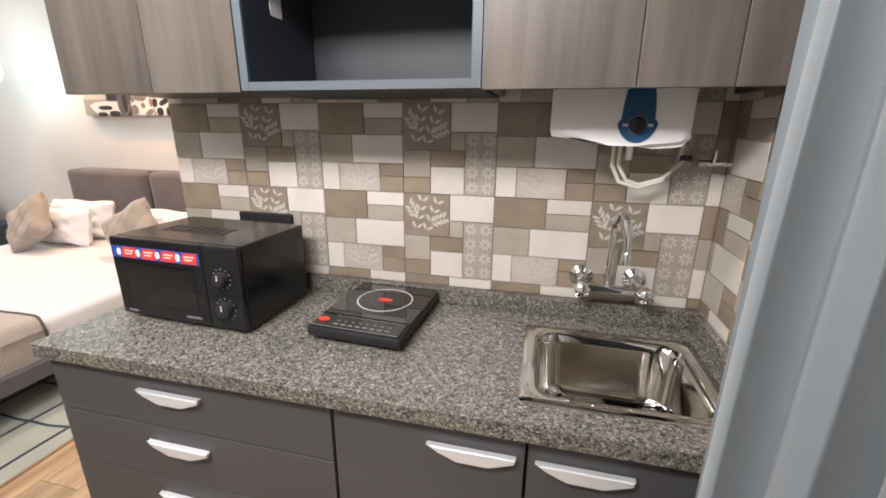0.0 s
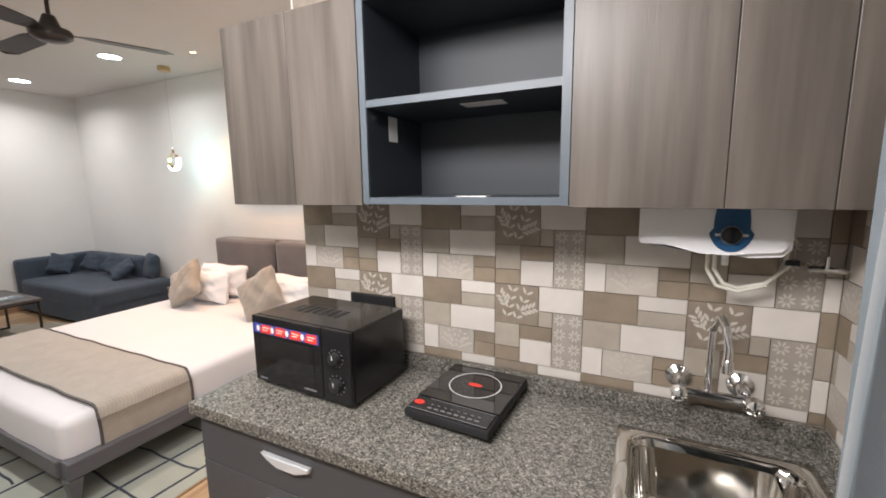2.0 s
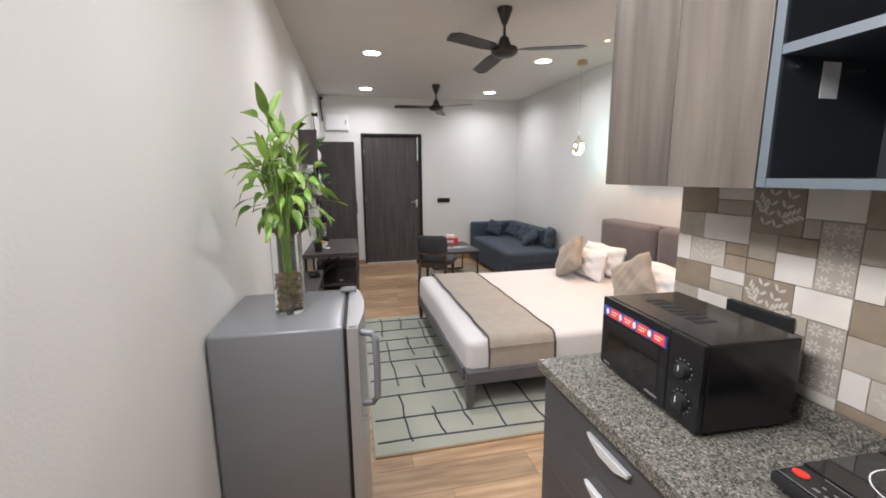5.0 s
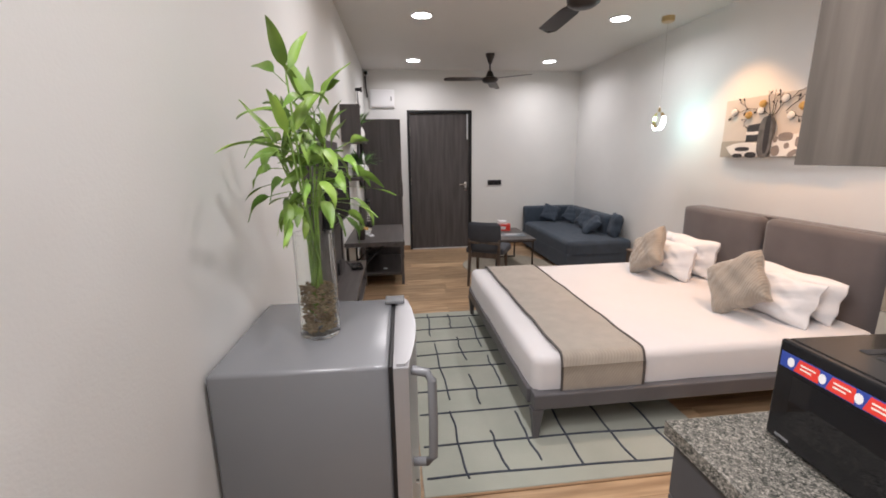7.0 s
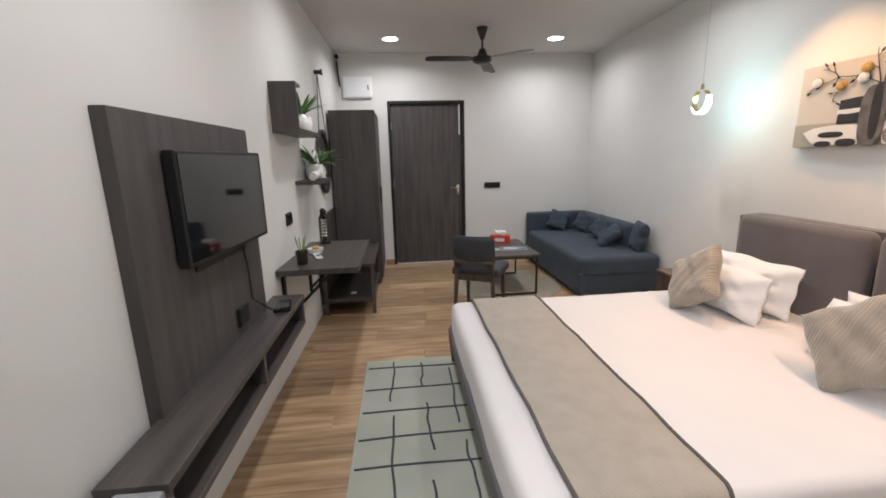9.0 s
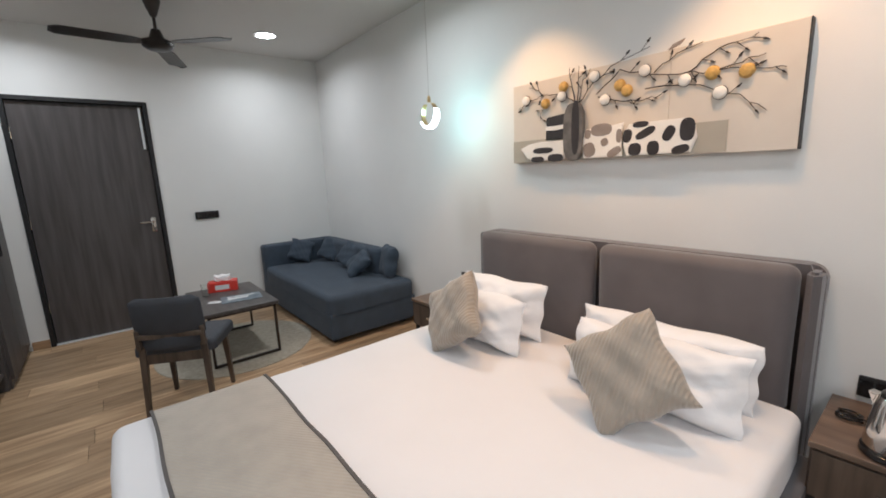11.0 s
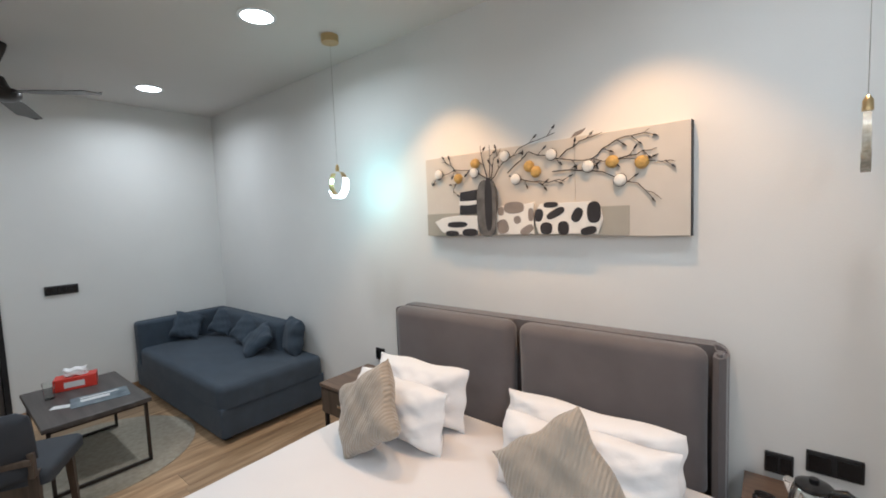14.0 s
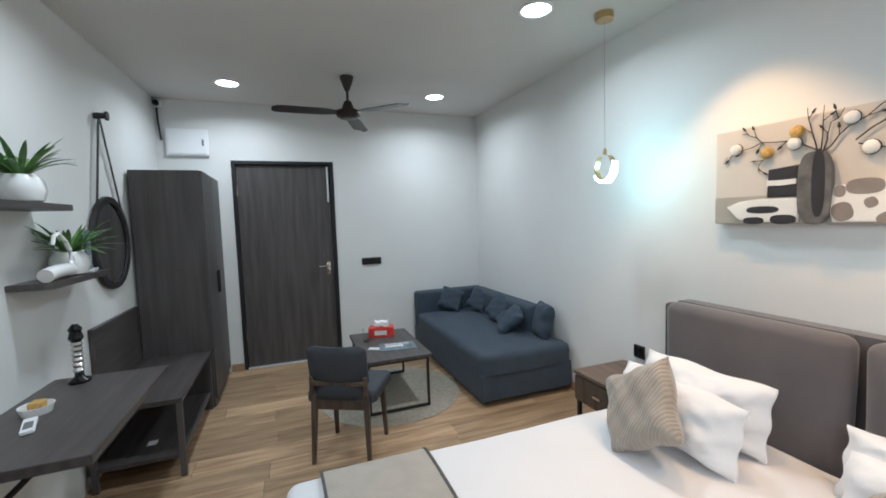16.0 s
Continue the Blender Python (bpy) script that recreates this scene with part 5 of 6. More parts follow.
for k in range(9):
    x = RX0 + 0.12 + k * 0.245 + rr.uniform(-0.03, 0.03)
    part("yarn_line", yarn((x, RY0 + 0.02), (x + rr.uniform(-0.03, 0.03), RY1 - 0.02), 0.004), M_RUGLINE, rg)
for y, spans in ((0.43, ((RX0 + 0.05, -3.55), (-3.4, -2.62), (-2.5, -1.98))), (0.62, ((-4.0, -3.7), (-3.5, -3.1), (-2.9, -2.55), (-2.3, -2.0))), (0.8, ((-3.9, -3.3), (-3.15, -2.75), (-2.45, -2.05))), (1.02, ((-3.8, -3.0), (-2.7, -2.0))), (1.25, ((-3.9, -2.9), (-2.5, -1.98))), (1.5, ((-3.7, -2.8), (-2.6, -2.0)))):
    for a, b in spans:
        part("yarn_line", yarn((a, y), (b, y + rr.uniform(-0.02, 0.02)), 0.005), M_RUGLINE, rg)

jr = thing("round_rug", "round braided jute rug under the coffee table", "rug", pose(-5.72, 1.66, 0))
part("braid", lathe([(0.001, 0.0)] + [(0.6 - 0.0, 0.0)] + [(0.6 - 0.0125 * k, 0.008 if k % 2 else 0.0045) for k in range(48)] + [(0.001, 0.006)], 56, cap=False), M_JUTE, jr, "", True)

# ---- kitchen ----
KX0 = -1.246
wt = thing("granite_worktop", "speckled grey granite worktop with a low upstand", "worktop")
SX0, SX1, SY0, SY1 = 0.075, 0.47, 0.93, 1.25
SLT, CZ = 0.752, 0.79
wbm = bmesh.new()
GX, GY = [KX0, SX0, SX1, XE - 0.001], [0.825, SY0, SY1, 1.392]
grid = {(i, j, k): wbm.verts.new((GX[i], GY[j], z)) for i in range(4) for j in range(4) for k, z in enumerate((SLT, CZ))}
for i in range(3):
    for j in range(3):
        if (i, j) != (1, 1):
            for k in (0, 1):
                wbm.faces.new((grid[i, j, k], grid[i + 1, j, k], grid[i + 1, j + 1, k], grid[i, j + 1, k]))
RIM = [((0, 0), (3, 0)), ((3, 0), (3, 3)), ((3, 3), (0, 3)), ((0, 3), (0, 0)), ((1, 1), (2, 1)), ((2, 1), (2, 2)), ((2, 2), (1, 2)), ((1, 2), (1, 1))]
for (ia, ja), (ib, jb) in RIM:
    steps = max(abs(ib - ia), abs(jb - ja))
    for q in range(steps):
        a = (ia + (ib - ia) * q // steps, ja + (jb - ja) * q // steps)
        b = (ia + (ib - ia) * (q + 1) // steps, ja + (jb - ja) * (q + 1) // steps)
        wbm.faces.new((grid[(*a, 0)], grid[(*b, 0)], grid[(*b, 1)], grid[(*a, 1)]))
part("slab", wbm, M_GRANITE, wt)
part("upstand", box(KX0, XE - 0.002, 1.368, 1.391, CZ, 0.842, 0.002), M_GRANITE, wt)
part("upstand", box(XE - 0.024, XE - 0.002, 0.83, 1.367, CZ, 0.842, 0.002), M_GRANITE, wt)

FY = 0.855


def base_unit(x0, x1, fronts, label):
    t = thing("base_cabinet", label, "cabinet", None, "kitchen base cabinets")
    bm = box(x0, x0 + 0.018, FY + 0.02, 1.385, 0.1, 0.75)
    box(x1 - 0.018, x1, FY + 0.02, 1.385, 0.1, 0.75, bm=bm)
    box(x0 + 0.018, x1 - 0.018, FY + 0.02, 1.385, 0.1, 0.118, bm=bm)
    box(x0 + 0.018, x1 - 0.018, 1.37, 1.385, 0.118, 0.7, bm=bm)
    part("carcass", bm, M_GREYCAB, t)
    part("plinth", box(x0, x1, FY + 0.05, FY + 0.068, 0, 0.1), M_BLACKM, t)
    for z0, z1, kind, hx in fronts:
        f = part(kind, box(x0 + 0.002, x1 - 0.002, FY, FY + 0.019, z0, z1, 0.0015), M_GREYCAB, t)
        w = 0.098
        hz = z1 - 0.067
        part("handle", prism([(hx - w, hz + 0.022), (hx + w, hz + 0.022), (hx + w - 0.004, hz + 0.008), (hx + w * 0.42, hz - 0.012), (hx - w * 0.3, hz - 0.012), (hx - w * 0.75, hz + 0.006)], FY - 0.018, FY - 0.0005, "y", bevel=0.003), M_ALU, f, "pale brushed aluminium handle")
    return t


base_unit(KX0 + 0.004, -0.378, [(0.575, 0.735, "drawer_front", -0.84), (0.395, 0.571, "drawer_front", -0.84), (0.105, 0.391, "drawer_front", -0.84)], "matt grey drawer cabinet with three aluminium handles")
base_unit(-0.374, 0.072, [(0.105, 0.735, "door", -0.045)], "matt grey kitchen cabinet with one door")
base_unit(0.076, XE - 0.004, [(0.105, 0.735, "door", 0.19)], "matt grey cabinet under the sink")

sn = thing("kitchen_sink", "square stainless steel sink bowl set in the worktop", "sink")


def rrect(x0, x1, y0, y1, r, n=6):
    pts = []
    for cx, cy, a0 in ((x1 - r, y1 - r, 0), (x0 + r, y1 - r, 90), (x0 + r, y0 + r, 180), (x1 - r, y0 + r, 270)):
        for k in range(n):
            a = radians(a0 + 90 * k / (n - 1))
            pts.append((cx + r * cos(a), cy + r * sin(a)))
    return pts


bm = bmesh.new()
loops = []
for ins, z, r in ((-0.028, CZ + 0.001, 0.012), (-0.026, CZ + 0.003, 0.014), (0.004, CZ + 0.003, 0.05), (0.011, CZ - 0.003, 0.055), (0.018, CZ - 0.02, 0.055), (0.028, CZ - 0.15, 0.055), (0.04, CZ - 0.172, 0.06), (0.065, CZ - 0.18, 0.06), (0.12, CZ - 0.183, 0.03), (0.15, CZ - 0.184, 0.008)):
    loops.append([bm.verts.new((x, y, z)) for x, y in rrect(SX0 + ins, SX1 - ins, SY0 + ins, SY1 - ins, r)])
for q, s in zip(loops, loops[1:]):
    for k in range(len(q)):
        bm.faces.new((q[k], q[(k + 1) % len(q)], s[(k + 1) % len(s)], s[k]))
bm.faces.new(loops[-1])
part("bowl", bm, M_BOWL, sn, "", True)
part("drain", lathe([(0.001, 0.002), (0.02, 0.001), (0.034, 0.004), (0.04, 0.003), (0.042, 0.0)], 24, centre=((SX0 + SX1) / 2, (SY0 + SY1) / 2, CZ - 0.183), cap=False), M_CHROME, sn, "round chrome drain", True)

fc = thing("wall_mixer_tap", "chrome wall-mounted mixer tap with a swan-neck spout", "tap")
FX0, FX1, FZ = 0.2, 0.352, 0.925
part("body", tube([(FX0 - 0.01, 1.325, FZ - 0.015), (FX1 + 0.02, 1.325, FZ - 0.02)], 0.014, 12), M_CHROME, fc, "", True)
for fx in (FX0, FX1):
    part("flange", lathe([(0.034, 0), (0.033, -0.012), (0.018, -0.022), (0.015, -0.065)], 24, centre=(fx, 1.3945, FZ), axis="y"), M_CHROME, fc, "", True)
    k = part("tap_knob", lathe([(0.012, 0), (0.024, -0.008), (0.021, -0.03), (0.012, -0.036)], 14, centre=(fx + (0.018 if fx == FX1 else -0.002), 1.315, FZ - 0.018), axis="y"), M_CHROME, fc, "", True)
part("spout", tube([(0.268, 1.325, FZ - 0.01), (0.268, 1.325, FZ + 0.1), (0.269, 1.322, FZ + 0.17), (0.273, 1.305, FZ + 0.205), (0.279, 1.275, FZ + 0.222), (0.285, 1.24, FZ + 0.205), (0.289, 1.222, FZ + 0.16), (0.29, 1.22, FZ + 0.12)], 0.0095, 12), M_CHROME, fc, "", True)
part("aerator", lathe([(0.0125, 0), (0.0125, 0.03), (0.01, 0.034)], 14, centre=(0.29, 1.22, FZ + 0.095)), M_CHROME, fc, "", True)
vv = thing("stop_valve", "small chrome stop valve on the tiled wall", "valve")
part("valve_body", tube([(0.46, 1.394, 1.275), (0.46, 1.34, 1.275), (0.53, 1.335, 1.275)], 0.008, 8), M_CHROME, vv, "", True)
part("lever", box(0.485, 0.492, 1.325, 1.345, 1.275, 1.31, 0.002), M_CHROME, vv)

# microwave oven
mw = thing("microwave_oven", "black microwave oven with a red and blue sticker on its door", "microwave", pose(-0.935, 1.022, CZ, 0, 0, -2.5))
part("case", box(-0.225, 0.225, 0.012, 0.292, 0.012, 0.256, 0.005), M_BLACK, mw)
dr = part("door", box(-0.225, 0.105, -0.006, 0.0115, 0.014, 0.256, 0.004), M_BLACK, mw)
part("window", box(-0.18, 0.07, -0.0075, -0.006, 0.055, 0.185), M_GLASSBLK, dr, "dark door window")
part("control_panel", box(0.107, 0.225, -0.006, 0.0115, 0.014, 0.256, 0.004), M_BLACK, mw)
for kz, kr in ((0.165, 0.021), (0.075, 0.024)):
    part("dial", lathe([(kr, -0.006), (kr * 0.9, -0.022), (kr * 0.7, -0.024)], 24, centre=(0.166, 0, kz), axis="y"), M_BLACKM, mw, "round black dial", True)
    tick = bmesh.new()
    for k in range(12):
        a = radians(30 * k)
        cx, cz2 = 0.166 + (kr + 0.008) * cos(a), kz + (kr + 0.008) * sin(a)
        box(cx - 0.0022, cx + 0.0022, -0.0068, -0.006, cz2 - 0.0016, cz2 + 0.0016, bm=tick)
    part("dial_marks", tick, M_GREYPRINT, mw, "printed marks")
    part("dial_pointer", box(0.1645, 0.1675, -0.0245, -0.0225, kz, kz + kr * 0.7), M_PRINT, mw)
part("sticker", box(-0.215, 0.1, -0.0088, -0.0076, 0.196, 0.231), M_BLUEPRINT, mw, "blue sticker strip")
for k in range(4):
    a = -0.18 + k * 0.072
    part("sticker_patch", prism([(a, 0.198), (a + 0.056, 0.198), (a + 0.056, 0.229), (a + 0.01, 0.229)], -0.0096, -0.0088, "y"), M_RED, mw, "red sticker patch")
    part("sticker_mark", prism(oval(a - 0.009, 0.2135, 0.008, 0.011, 14), -0.0098, -0.0088, "y"), M_PRINT, mw)
    tbm = box(a + 0.014, a + 0.048, -0.0101, -0.0096, 0.217, 0.2205)
    box(a + 0.014, a + 0.04, -0.0101, -0.0096, 0.208, 0.2115, bm=tbm)
    part("sticker_text", tbm, M_TUBE, mw)
part("maker_mark", box(0.02, 0.075, -0.0068, -0.006, 0.03, 0.036), M_GREYPRINT, mw)
part("maker_mark", box(-0.2, -0.165, -0.0068, -0.006, 0.024, 0.03), M_GREYPRINT, mw)
sl = bmesh.new()
for k in range(7):
    box(-0.15 + 0.035 * k, -0.13 + 0.035 * k, 0.1, 0.17, 0.2555, 0.257, 0.0, bm=sl)
part("vent_slots", sl, M_BLACKM, mw)
for fx in (-0.19, 0.19):
    for fy in (0.04, 0.26):
        part("foot", lathe([(0.012, 0), (0.012, 0.012)], 10, centre=(fx, fy, 0)), M_BLACKM, mw)
cbd = thing("cutting_board", "black board leaning between microwave and tiled wall", "board", pose(-0.885, 1.383, 1.015))
part("board", box(-0.11, 0.1, -0.008, 0.008, -0.18, 0.045, 0.003), M_BLACKM, cbd)

# induction hob
hbx = thing("induction_hob", "portable black induction hob with a white ring mark", "hob", pose(-0.392, 1.2, CZ, 0, 0, -3))
part("case", box(-0.138, 0.138, -0.175, 0.175, 0.012, 0.042, 0.008), M_BLACKM, hbx, "", True)
part("glass_top", box(-0.136, 0.136, -0.09, 0.172, 0.042, 0.0465, 0.002), M_GLASSBLK, hbx, "black glass cooking surface")
part("control_panel", box(-0.13, 0.13, -0.168, -0.095, 0.042, 0.0455, 0.002), M_BLACK, hbx)
part("ring_mark", lathe([(0.084, 0.0466), (0.087, 0.0466), (0.087, 0.0471), (0.084, 0.0471), (0.084, 0.0466)], 48, centre=(0, 0.045, 0), cap=False), M_PRINT, hbx, "white printed ring")
part("centre_mark", prism(oval(0, 0.045, 0.026, 0.011, 16), 0.0466, 0.0472), M_RED, hbx, "small red mark")
part("power_button", prism(oval(-0.108, -0.13, 0.017, 0.012, 18), 0.0456, 0.048), M_RED, hbx, "red oval power button")
btn = bmesh.new()
for k in range(8):
    box(-0.07 + 0.022 * k, -0.056 + 0.022 * k, -0.15, -0.143, 0.0456, 0.0462, bm=btn)
    box(-0.068 + 0.022 * k, -0.06 + 0.022 * k, -0.128, -0.124, 0.0456, 0.0462, bm=btn)
part("button_marks", btn, M_GREYPRINT, hbx)
part("panel_line", tube([(-0.128, -0.166, 0.046), (0.128, -0.166, 0.046), (0.128, -0.098, 0.046), (-0.085, -0.098, 0.046)], 0.0009, 5), M_GREYPRINT, hbx)
for fx in (-0.11, 0.11):
    for fy in (-0.14, 0.14):
        part("foot", lathe([(0.014, 0), (0.014, 0.012)], 10, centre=(fx, fy, 0)), M_BLACKM, hbx)

# wall cabinets
UZ0, UZ1, UY = 1.44, 2.016, 1.046


def wall_unit(x0, x1, doors, bottom, label):
    t = thing("wall_cabinet", label, "cabinet", None, "kitchen wall cabinets")
    bm = box(x0, x0 + 0.018, UY + 0.02, 1.385, UZ0 + 0.006, UZ1)
    box(x1 - 0.018, x1, UY + 0.02, 1.385, UZ0 + 0.006, UZ1, bm=bm)
    box(x0 + 0.018, x1 - 0.018, UY + 0.02, 1.385, UZ1 - 0.018, UZ1, bm=bm)
    if bottom:
        box(x0 + 0.018, x1 - 0.018, UY + 0.02, 1.385, UZ0 + 0.006, UZ0 + 0.024, bm=bm)
    part("carcass", bm, M_LAM, t)
    for a, b in doors:
        part("door", box(a + 0.001, b - 0.001, UY, UY + 0.019, UZ0 - 0.004, UZ1 + 0.002, 0.0012), M_LAM, t)
    return t


wall_unit(-1.222, -0.667, [(-1.222, -0.93), (-0.93, -0.667)], True, "walnut-grain wall cabinet with two closed doors")
wall_unit(-0.077, XE - 0.004, [(-0.077, 0.228), (0.228, 0.4), (0.4, XE - 0.004)], False, "walnut-grain wall cabinet over the water heater")
ou = thing("open_wall_cabinet", "open slate grey wall cabinet with one shelf, empty", "cabinet", None, "kitchen wall cabinets")
ox0, ox1 = -0.665, -0.079
for a in (ox0, ox1 - 0.02):
    s = part("side_panel", box(a, a + 0.02, UY + 0.012, 1.385, UZ0 + 0.0, UZ1), M_NAVY, ou)
    part("edging", box(a - 0.0005, a + 0.0205, UY + 0.003, UY + 0.0115, UZ0, UZ1), M_EDGE, s, "blue-grey edging")
for nm, z in (("bottom", UZ0), ("shelf", 1.713), ("top", UZ1 - 0.02)):
    s = part(nm, box(ox0 + 0.0205, ox1 - 0.0205, UY + 0.012, 1.37, z, z + 0.019), M_NAVY, ou)
    part("edging", box(ox0 + 0.0208, ox1 - 0.0208, UY + 0.004, UY + 0.0115, z, z + 0.0195), M_EDGE, s, "blue-grey edging")
part("back_board", box(ox0 + 0.0205, ox1 - 0.0205, 1.371, 1.385, UZ0 + 0.0, UZ1), M_NAVY, ou)
part("price_label", box(ox0 + 0.0202, ox0 + 0.0212, 1.165, 1.215, 1.63, 1.705), M_PRINT, ou, "small white sticker")
part("price_label", box(-0.39, -0.27, 1.13, 1.19, 1.7118, 1.7128), M_PRINT, ou, "white sticker")
part("hinge_stub", lathe([(0.006, 0), (0.006, 0.014)], 10, centre=(ox0 + 0.02, 1.09, 1.69), axis="x"), M_CHROME, ou)
part("hinge_stub", lathe([(0.006, 0), (0.006, 0.014)], 10, centre=(ox0 + 0.02, 1.26, 1.69), axis="x"), M_CHROME, ou)
slp = thing("paper_slip", "small white paper slip lying in the open cabinet", "paper")
part("sheet", box(-0.39, -0.3, 1.1, 1.14, UZ0 + 0.0195, UZ0 + 0.0215), M_PRINT, slp)

# water heater
wh = thing("water_heater", "compact white water heater with a blue dial panel under the cabinet", "water heater", pose(0.012, 0, 0.007))
bm = prism([(0.062, 1.345), (0.066, 1.332), (0.2, 1.325), (0.255, 1.312), (0.3, 1.306), (0.36, 1.312), (0.376, 1.33), (0.38, 1.6), (0.062, 1.6)], 1.2, 1.38, "y", bevel=0.012)
part("housing", bm, M_WHITEP, wh, "", True)
part("panel", prism([(0.212 + 0.045 * cos(radians(a)) * (1.0 if sin(radians(a)) < 0 else 0.8) + 0.045, 1.375 + (0.055 if sin(radians(a)) < 0 else 0.11) * sin(radians(a))) for a in range(0, 360, 12)], 1.197, 1.2005, "y"), M_BLUE, wh, "dark blue panel")
part("dial", lathe([(0.019, 0), (0.018, -0.012), (0.009, -0.014)], 20, centre=(0.257, 1.197, 1.36), axis="y"), M_BLACK, wh, "", True)
part("dial_ring", lathe([(0.022, 0), (0.022, -0.004), (0.0195, -0.004), (0.0195, 0)], 24, centre=(0.257, 1.1975, 1.36), axis="y", cap=False), M_GREYPRINT, wh)
part("panel_marks", box(0.225, 0.238, 1.196, 1.1972, 1.357, 1.363, bm=box(0.277, 0.29, 1.196, 1.1972, 1.357, 1.363)), M_PRINT, wh)
for off in (0, 0.016):
    part("hose", tube([(0.225 + off, 1.29, 1.325), (0.227 + off, 1.3, 1.26), (0.25 + off, 1.31, 1.215 + off * 0.4), (0.3, 1.32, 1.2 + off * 0.5), (0.36, 1.33, 1.22 + off * 0.3), (0.4 + off, 1.345, 1.28), (0.405 + off, 1.35, 1.33), (0.39, 1.35, 1.37), (0.38, 1.35, 1.385)], 0.005, 8), M_TUBE, wh, "looped white hose", True)
part("hose_clip", box(0.398, 0.428, 1.337, 1.357, 1.272, 1.286, 0.003), M_BLACKM, wh)
part("outlet", lathe([(0.008, 0), (0.008, 0.04)], 12, centre=(0.262, 1.28, 1.275)), M_WHITEP, wh)

# ---- curtain ----
def curtain(name, path, folds, amp, mat_, label, seed):
    """A gathered cloth from the ceiling to the floor along a plan line, with deepening folds."""
    r = random.Random(seed)
    t = thing(name, label, "curtain")
    n, m = 150, 28
    pts = [Vector((*p, 0)) for p in path]
    seglen = [(b - a).length for a, b in zip(pts, pts[1:])]
    total = sum(seglen)
    ph = r.uniform(0, 6.28)
    front, back = [], []
    bm = bmesh.new()
    for j in range(m + 1):
        v = j / m
        fr_, bk_ = [], []
        for i in range(n + 1):
            d, k = total * i / n, 0
            while k < len(seglen) - 1 and d > seglen[k]:
                d -= seglen[k]
                k += 1
            w = (pts[k + 1] - pts[k]).normalized()
            p = pts[k] + w * d
            nrm = Vector((-w.y, w.x, 0))
            u = i / n
            a = amp * (0.75 + 0.35 * v) * (sin(2 * pi * folds * u + ph + 1.5 * v + 0.7 * sin(3 * v)) + 0.25 * sin(2 * pi * folds * 1.7 * u + 1.7 * ph + 2.2 * v))
            sway = 0.014 * sin(5 * v + 6 * u) + 0.006 * sin(11 * v - 9 * u)
            q = p + nrm * (a + sway) + w * (0.3 * a * cos(2 * pi * folds * u + ph))
            z = CEIL - 0.06 - (CEIL - 0.075) * v
            fr_.append(bm.verts.new((q.x, q.y, z)))
            g = q + nrm * 0.004
            bk_.append(bm.verts.new((g.x, g.y, z)))
        front.append(fr_)
        back.append(bk_)
    for g in (front, back):
        for q, s in zip(g, g[1:]):
            for i in range(n):
                bm.faces.new((q[i], q[i + 1], s[i + 1], s[i]))
    for i in (0, n):
        for j in range(m):
            bm.faces.new((front[j][i], front[j + 1][i], back[j + 1][i], back[j][i]))
    for j in (0, m):
        for i in range(n):
            bm.faces.new((front[j][i], front[j][i + 1], back[j][i + 1], back[j][i]))
    part("cloth", bm, mat_, t, "", True)
    return t


curtain("curtain", [(0.292, 0.655), (0.38, 0.565), (0.465, 0.47)], 3.4, 0.03, M_CURTAIN, "gathered blue-grey curtain hanging in heavy folds", 2)
curtain("curtain_lining", [(0.43, 0.43), (0.47, 0.375), (0.505, 0.33)], 1.3, 0.016, M_LINING, "pale grey curtain lining hanging beside the curtain", 5)
rl = thing("curtain_rail", "slim white curtain rail on the ceiling", "curtain rail")
part("rail", tube([(0.525, 0.31, CEIL - 0.02), (0.475, 0.45, CEIL - 0.02), (0.39, 0.56, CEIL - 0.02), (0.25, 0.69, CEIL - 0.02)], 0.012, 8), M_WHITEP, rl, "", True)
part("glider_row", tube([(0.52, 0.33, CEIL - 0.045), (0.475, 0.46, CEIL - 0.045), (0.39, 0.565, CEIL - 0.045), (0.285, 0.655, CEIL - 0.045)], 0.016, 8), M_WHITEP, rl, "", True)

# ---- wall tiles ----
PX, PZ = 0.585, 0.277
CELL = [("L", 0, 0, 0.154, 0.14), ("W", 0.154, 0, 0.297, 0.085), ("B", 0.297, 0, 0.455, 0.095), ("W", 0.455, 0, PX, 0.045), ("G", 0.455, 0.045, PX, 0.095), ("G", 0.154, 0.085, 0.2, 0.14), ("B", 0.09, 0.14, 0.2, 0.19), ("G", 0, 0.14, 0.09, 0.225), ("W", 0.09, 0.19, 0.2, PZ), ("D", 0.2, 0.085, 0.297, PZ), ("G", 0.297, 0.095, 0.41, 0.185), ("W", 0.41, 0.095, PX, 0.185), ("W", 0.297, 0.185, 0.36, PZ), ("F", 0.36, 0.185, 0.505, PZ), ("B", 0.505, 0.185, PX, 0.225), ("B", 0.505, 0.225, PX, PZ), ("B", 0, 0.225, 0.09, PZ)]
tile_cache = {}
print_cache = {}


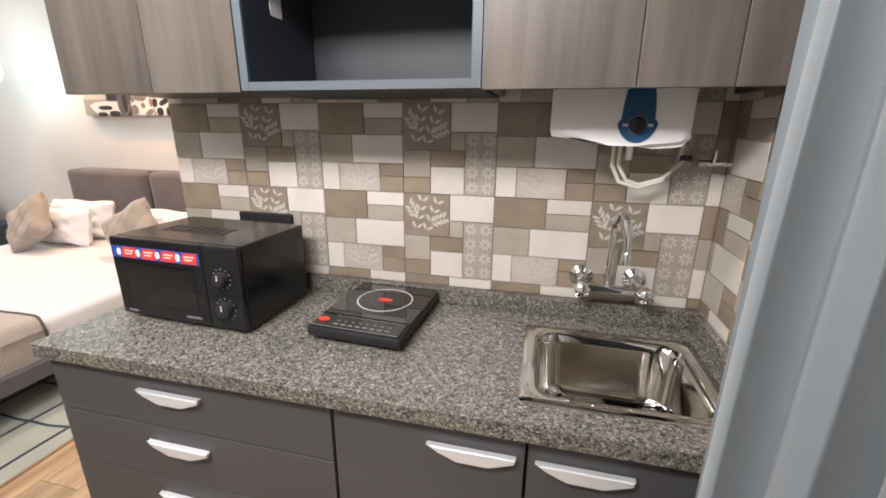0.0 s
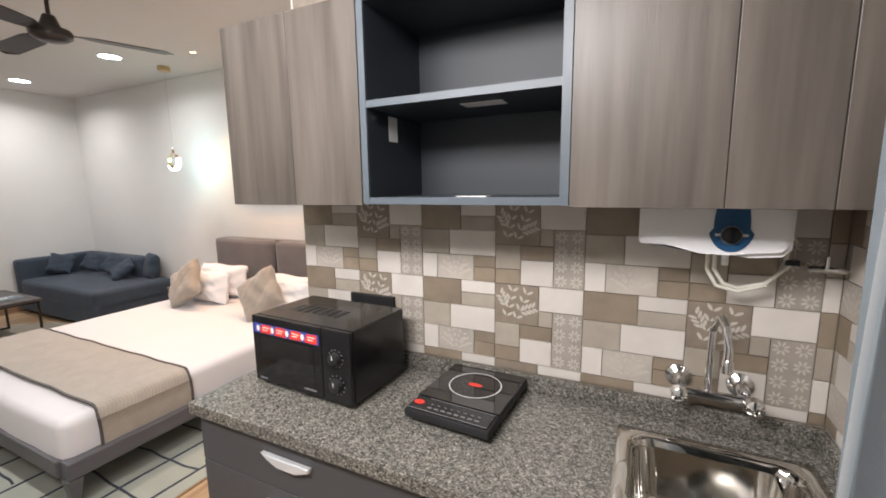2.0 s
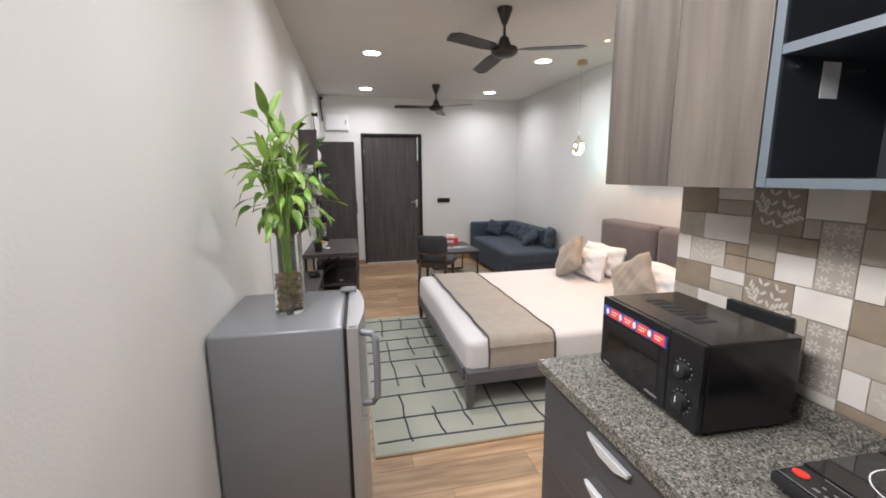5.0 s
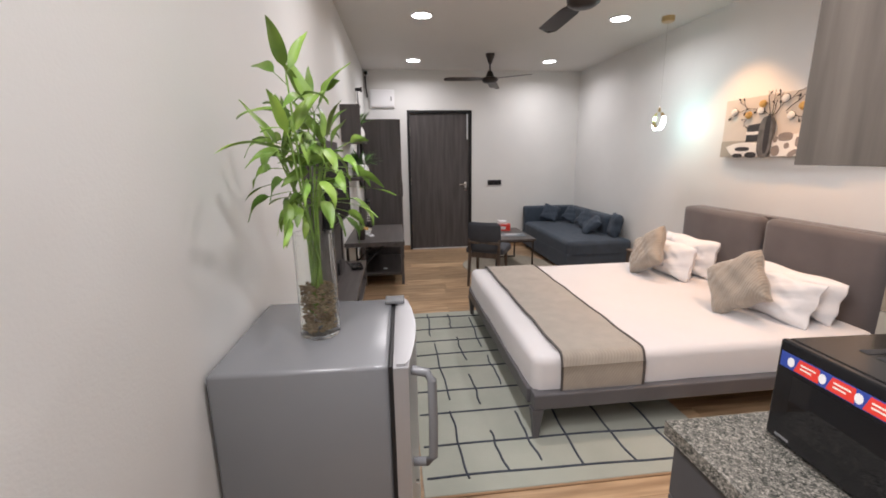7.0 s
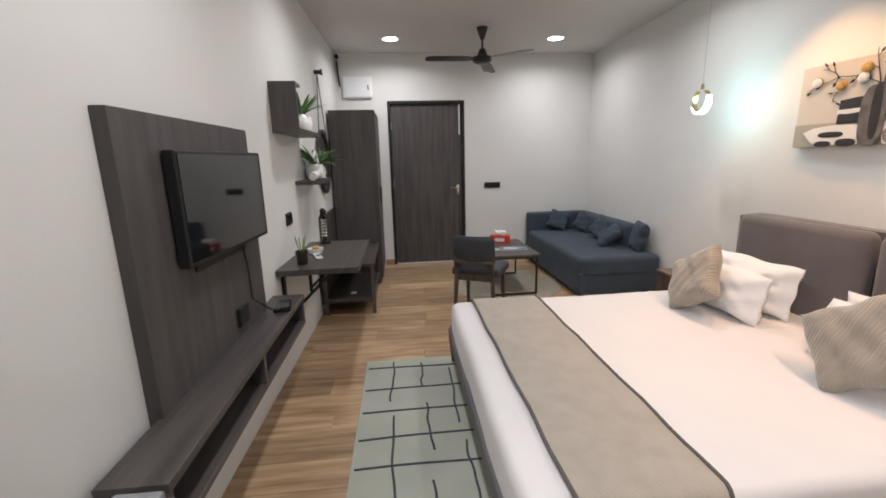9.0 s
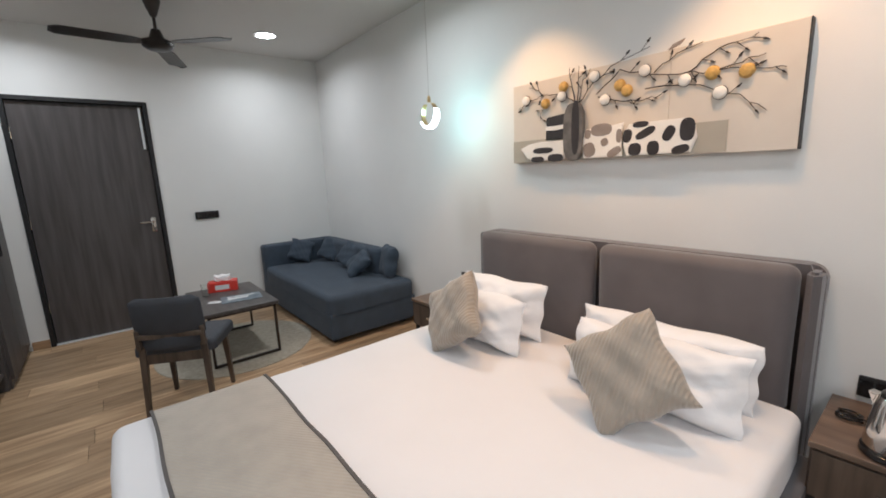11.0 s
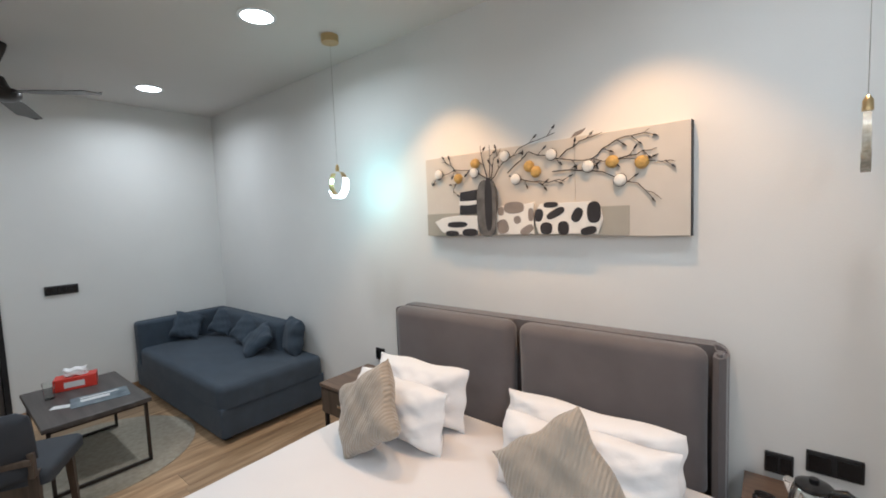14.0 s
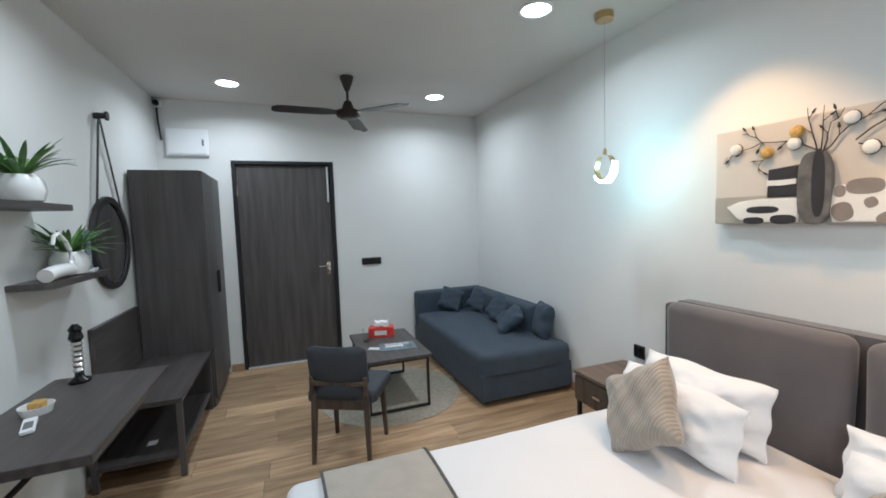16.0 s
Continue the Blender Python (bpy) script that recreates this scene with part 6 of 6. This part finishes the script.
def leaf_print(kind, w, h):
    key = (kind, round(w, 3), round(h, 3))
    if key in print_cache:
        return print_cache[key]
    bm = bmesh.new()
    if kind == "D":
        nx = 2
        nz = max(1, round(h / 0.049))
        for i in range(nx):
            for j in range(nz):
                cx, cz_ = w * (i + 0.5) / nx, -h * (j + 0.5) / nz
                for k in range(8):
                    a = radians(45 * k + 22)
                    pts = oval(cx + 0.013 * cos(a), cz_ + 0.013 * sin(a), 0.0075, 0.0032, 8, 2, a)
                    bm.faces.new([bm.verts.new((u, -0.0006, v)) for u, v in pts])
    else:
        r = random.Random(3)
        stems = [((0.25, 0.95), (0.42, 0.1)), ((0.45, 0.98), (0.75, 0.15)), ((0.3, 0.6), (0.12, 0.25)), ((0.55, 0.7), (0.88, 0.55))] if kind == "L" else [((0.5, 0.98), (0.38, 0.15)), ((0.5, 0.98), (0.68, 0.2)), ((0.47, 0.7), (0.2, 0.45)), ((0.55, 0.7), (0.82, 0.5))]
        for (u0, v0), (u1, v1) in stems:
            ang = math.atan2(-(v1 - v0) * h, (u1 - u0) * w)
            for k in range(4):
                s = (k + 0.6) / 4
                for side in (-1, 1):
                    a = ang + side * 0.75
                    cx = (u0 + (u1 - u0) * s) * w + 0.0145 * cos(a)
                    cz_ = -(v0 + (v1 - v0) * s) * h + 0.0145 * sin(a)
                    if not (0.008 < cx < w - 0.008 and -h + 0.008 < cz_ < -0.008):
                        continue
                    pts = oval(cx, cz_, 0.0125 if kind == "L" else 0.009, 0.0048 if kind == "L" else 0.0036, 8, 1.6, a)
                    bm.faces.new([bm.verts.new((u, -0.0006, v)) for u, v in pts])
    me = mesh_of("tile_print", bm, M_TILEPRINT)
    print_cache[key] = me
    return me


def lay_tiles(parent, length, origin_u, z_top, z_bot, place):
    """Lays the repeating tile set over a wall strip; place(u, z) gives the tile's pose."""
    k0 = math.floor((0 - origin_u) / PX) - 1
    for k in range(k0, k0 + int(length / PX) + 4):
        for row in range(-1, 3):
            for kind, a, b, c, d in CELL:
                u0, u1 = origin_u + k * PX + a, origin_u + k * PX + c
                zt, zb = 1.43 - row * PZ - b, 1.43 - row * PZ - d
                cut = u0 < 0 or u1 > length or zt > z_top or zb < z_bot
                u0, u1, zt, zb = max(u0, 0), min(u1, length), min(zt, z_top), max(zb, z_bot)
                if u1 - u0 < 0.008 or zt - zb < 0.008:
                    continue
                w, h = u1 - u0, zt - zb
                key = (kind, round(w, 3), round(h, 3))
                if key not in tile_cache:
                    tile_cache[key] = mesh_of("tile", box(0.0011, w - 0.0011, 0, 0.006, -h + 0.0011, -0.0011, 0.0008, 1), TILE[kind])
                t = new("tile", tile_cache[key])
                t.parent = parent
                t.matrix_basis = place(u0, zt)
                if kind in "LDF" and not (cut and min(w, h) < 0.05):
                    q = new("tile_print", leaf_print(kind, w, h))
                    q.parent = t


lay_tiles(kitchen_wall, XE - KX0, -0.373 - KX0, 1.56, 0.842, lambda u, z: pose(KX0 + u, YK, z))
lay_tiles(east_wall, 0.62, 0.2, 1.56, 0.842, lambda u, z: pose(XE, YK - u, z, 0, 0, -90))

# ---- floor planks ----
plank_cache = {}
PW, PL = 0.19, 1.22
col = 0
x = XW
while x < XE:
    w = min(PW, XE - x)
    y = -0.42 - rnd.uniform(0, PL)
    while y < YB:
        a, b = max(y, -0.42), min(y + PL, YB)
        if x > XK + 0.1:
            b = min(b, YK)
        if b - a > 0.03:
            key = (round(w, 3), round(b - a, 3))
            if key not in plank_cache:
                plank_cache[key] = mesh_of("plank", box(0.0008, w - 0.0008, 0.0008, b - a - 0.0008, -0.006, 0, 0.0009, 1), M_PLANK)
            p = new("plank", plank_cache[key])
            p.parent = floor
            p.location = (x, a, 0)
        y += PL
    x += PW
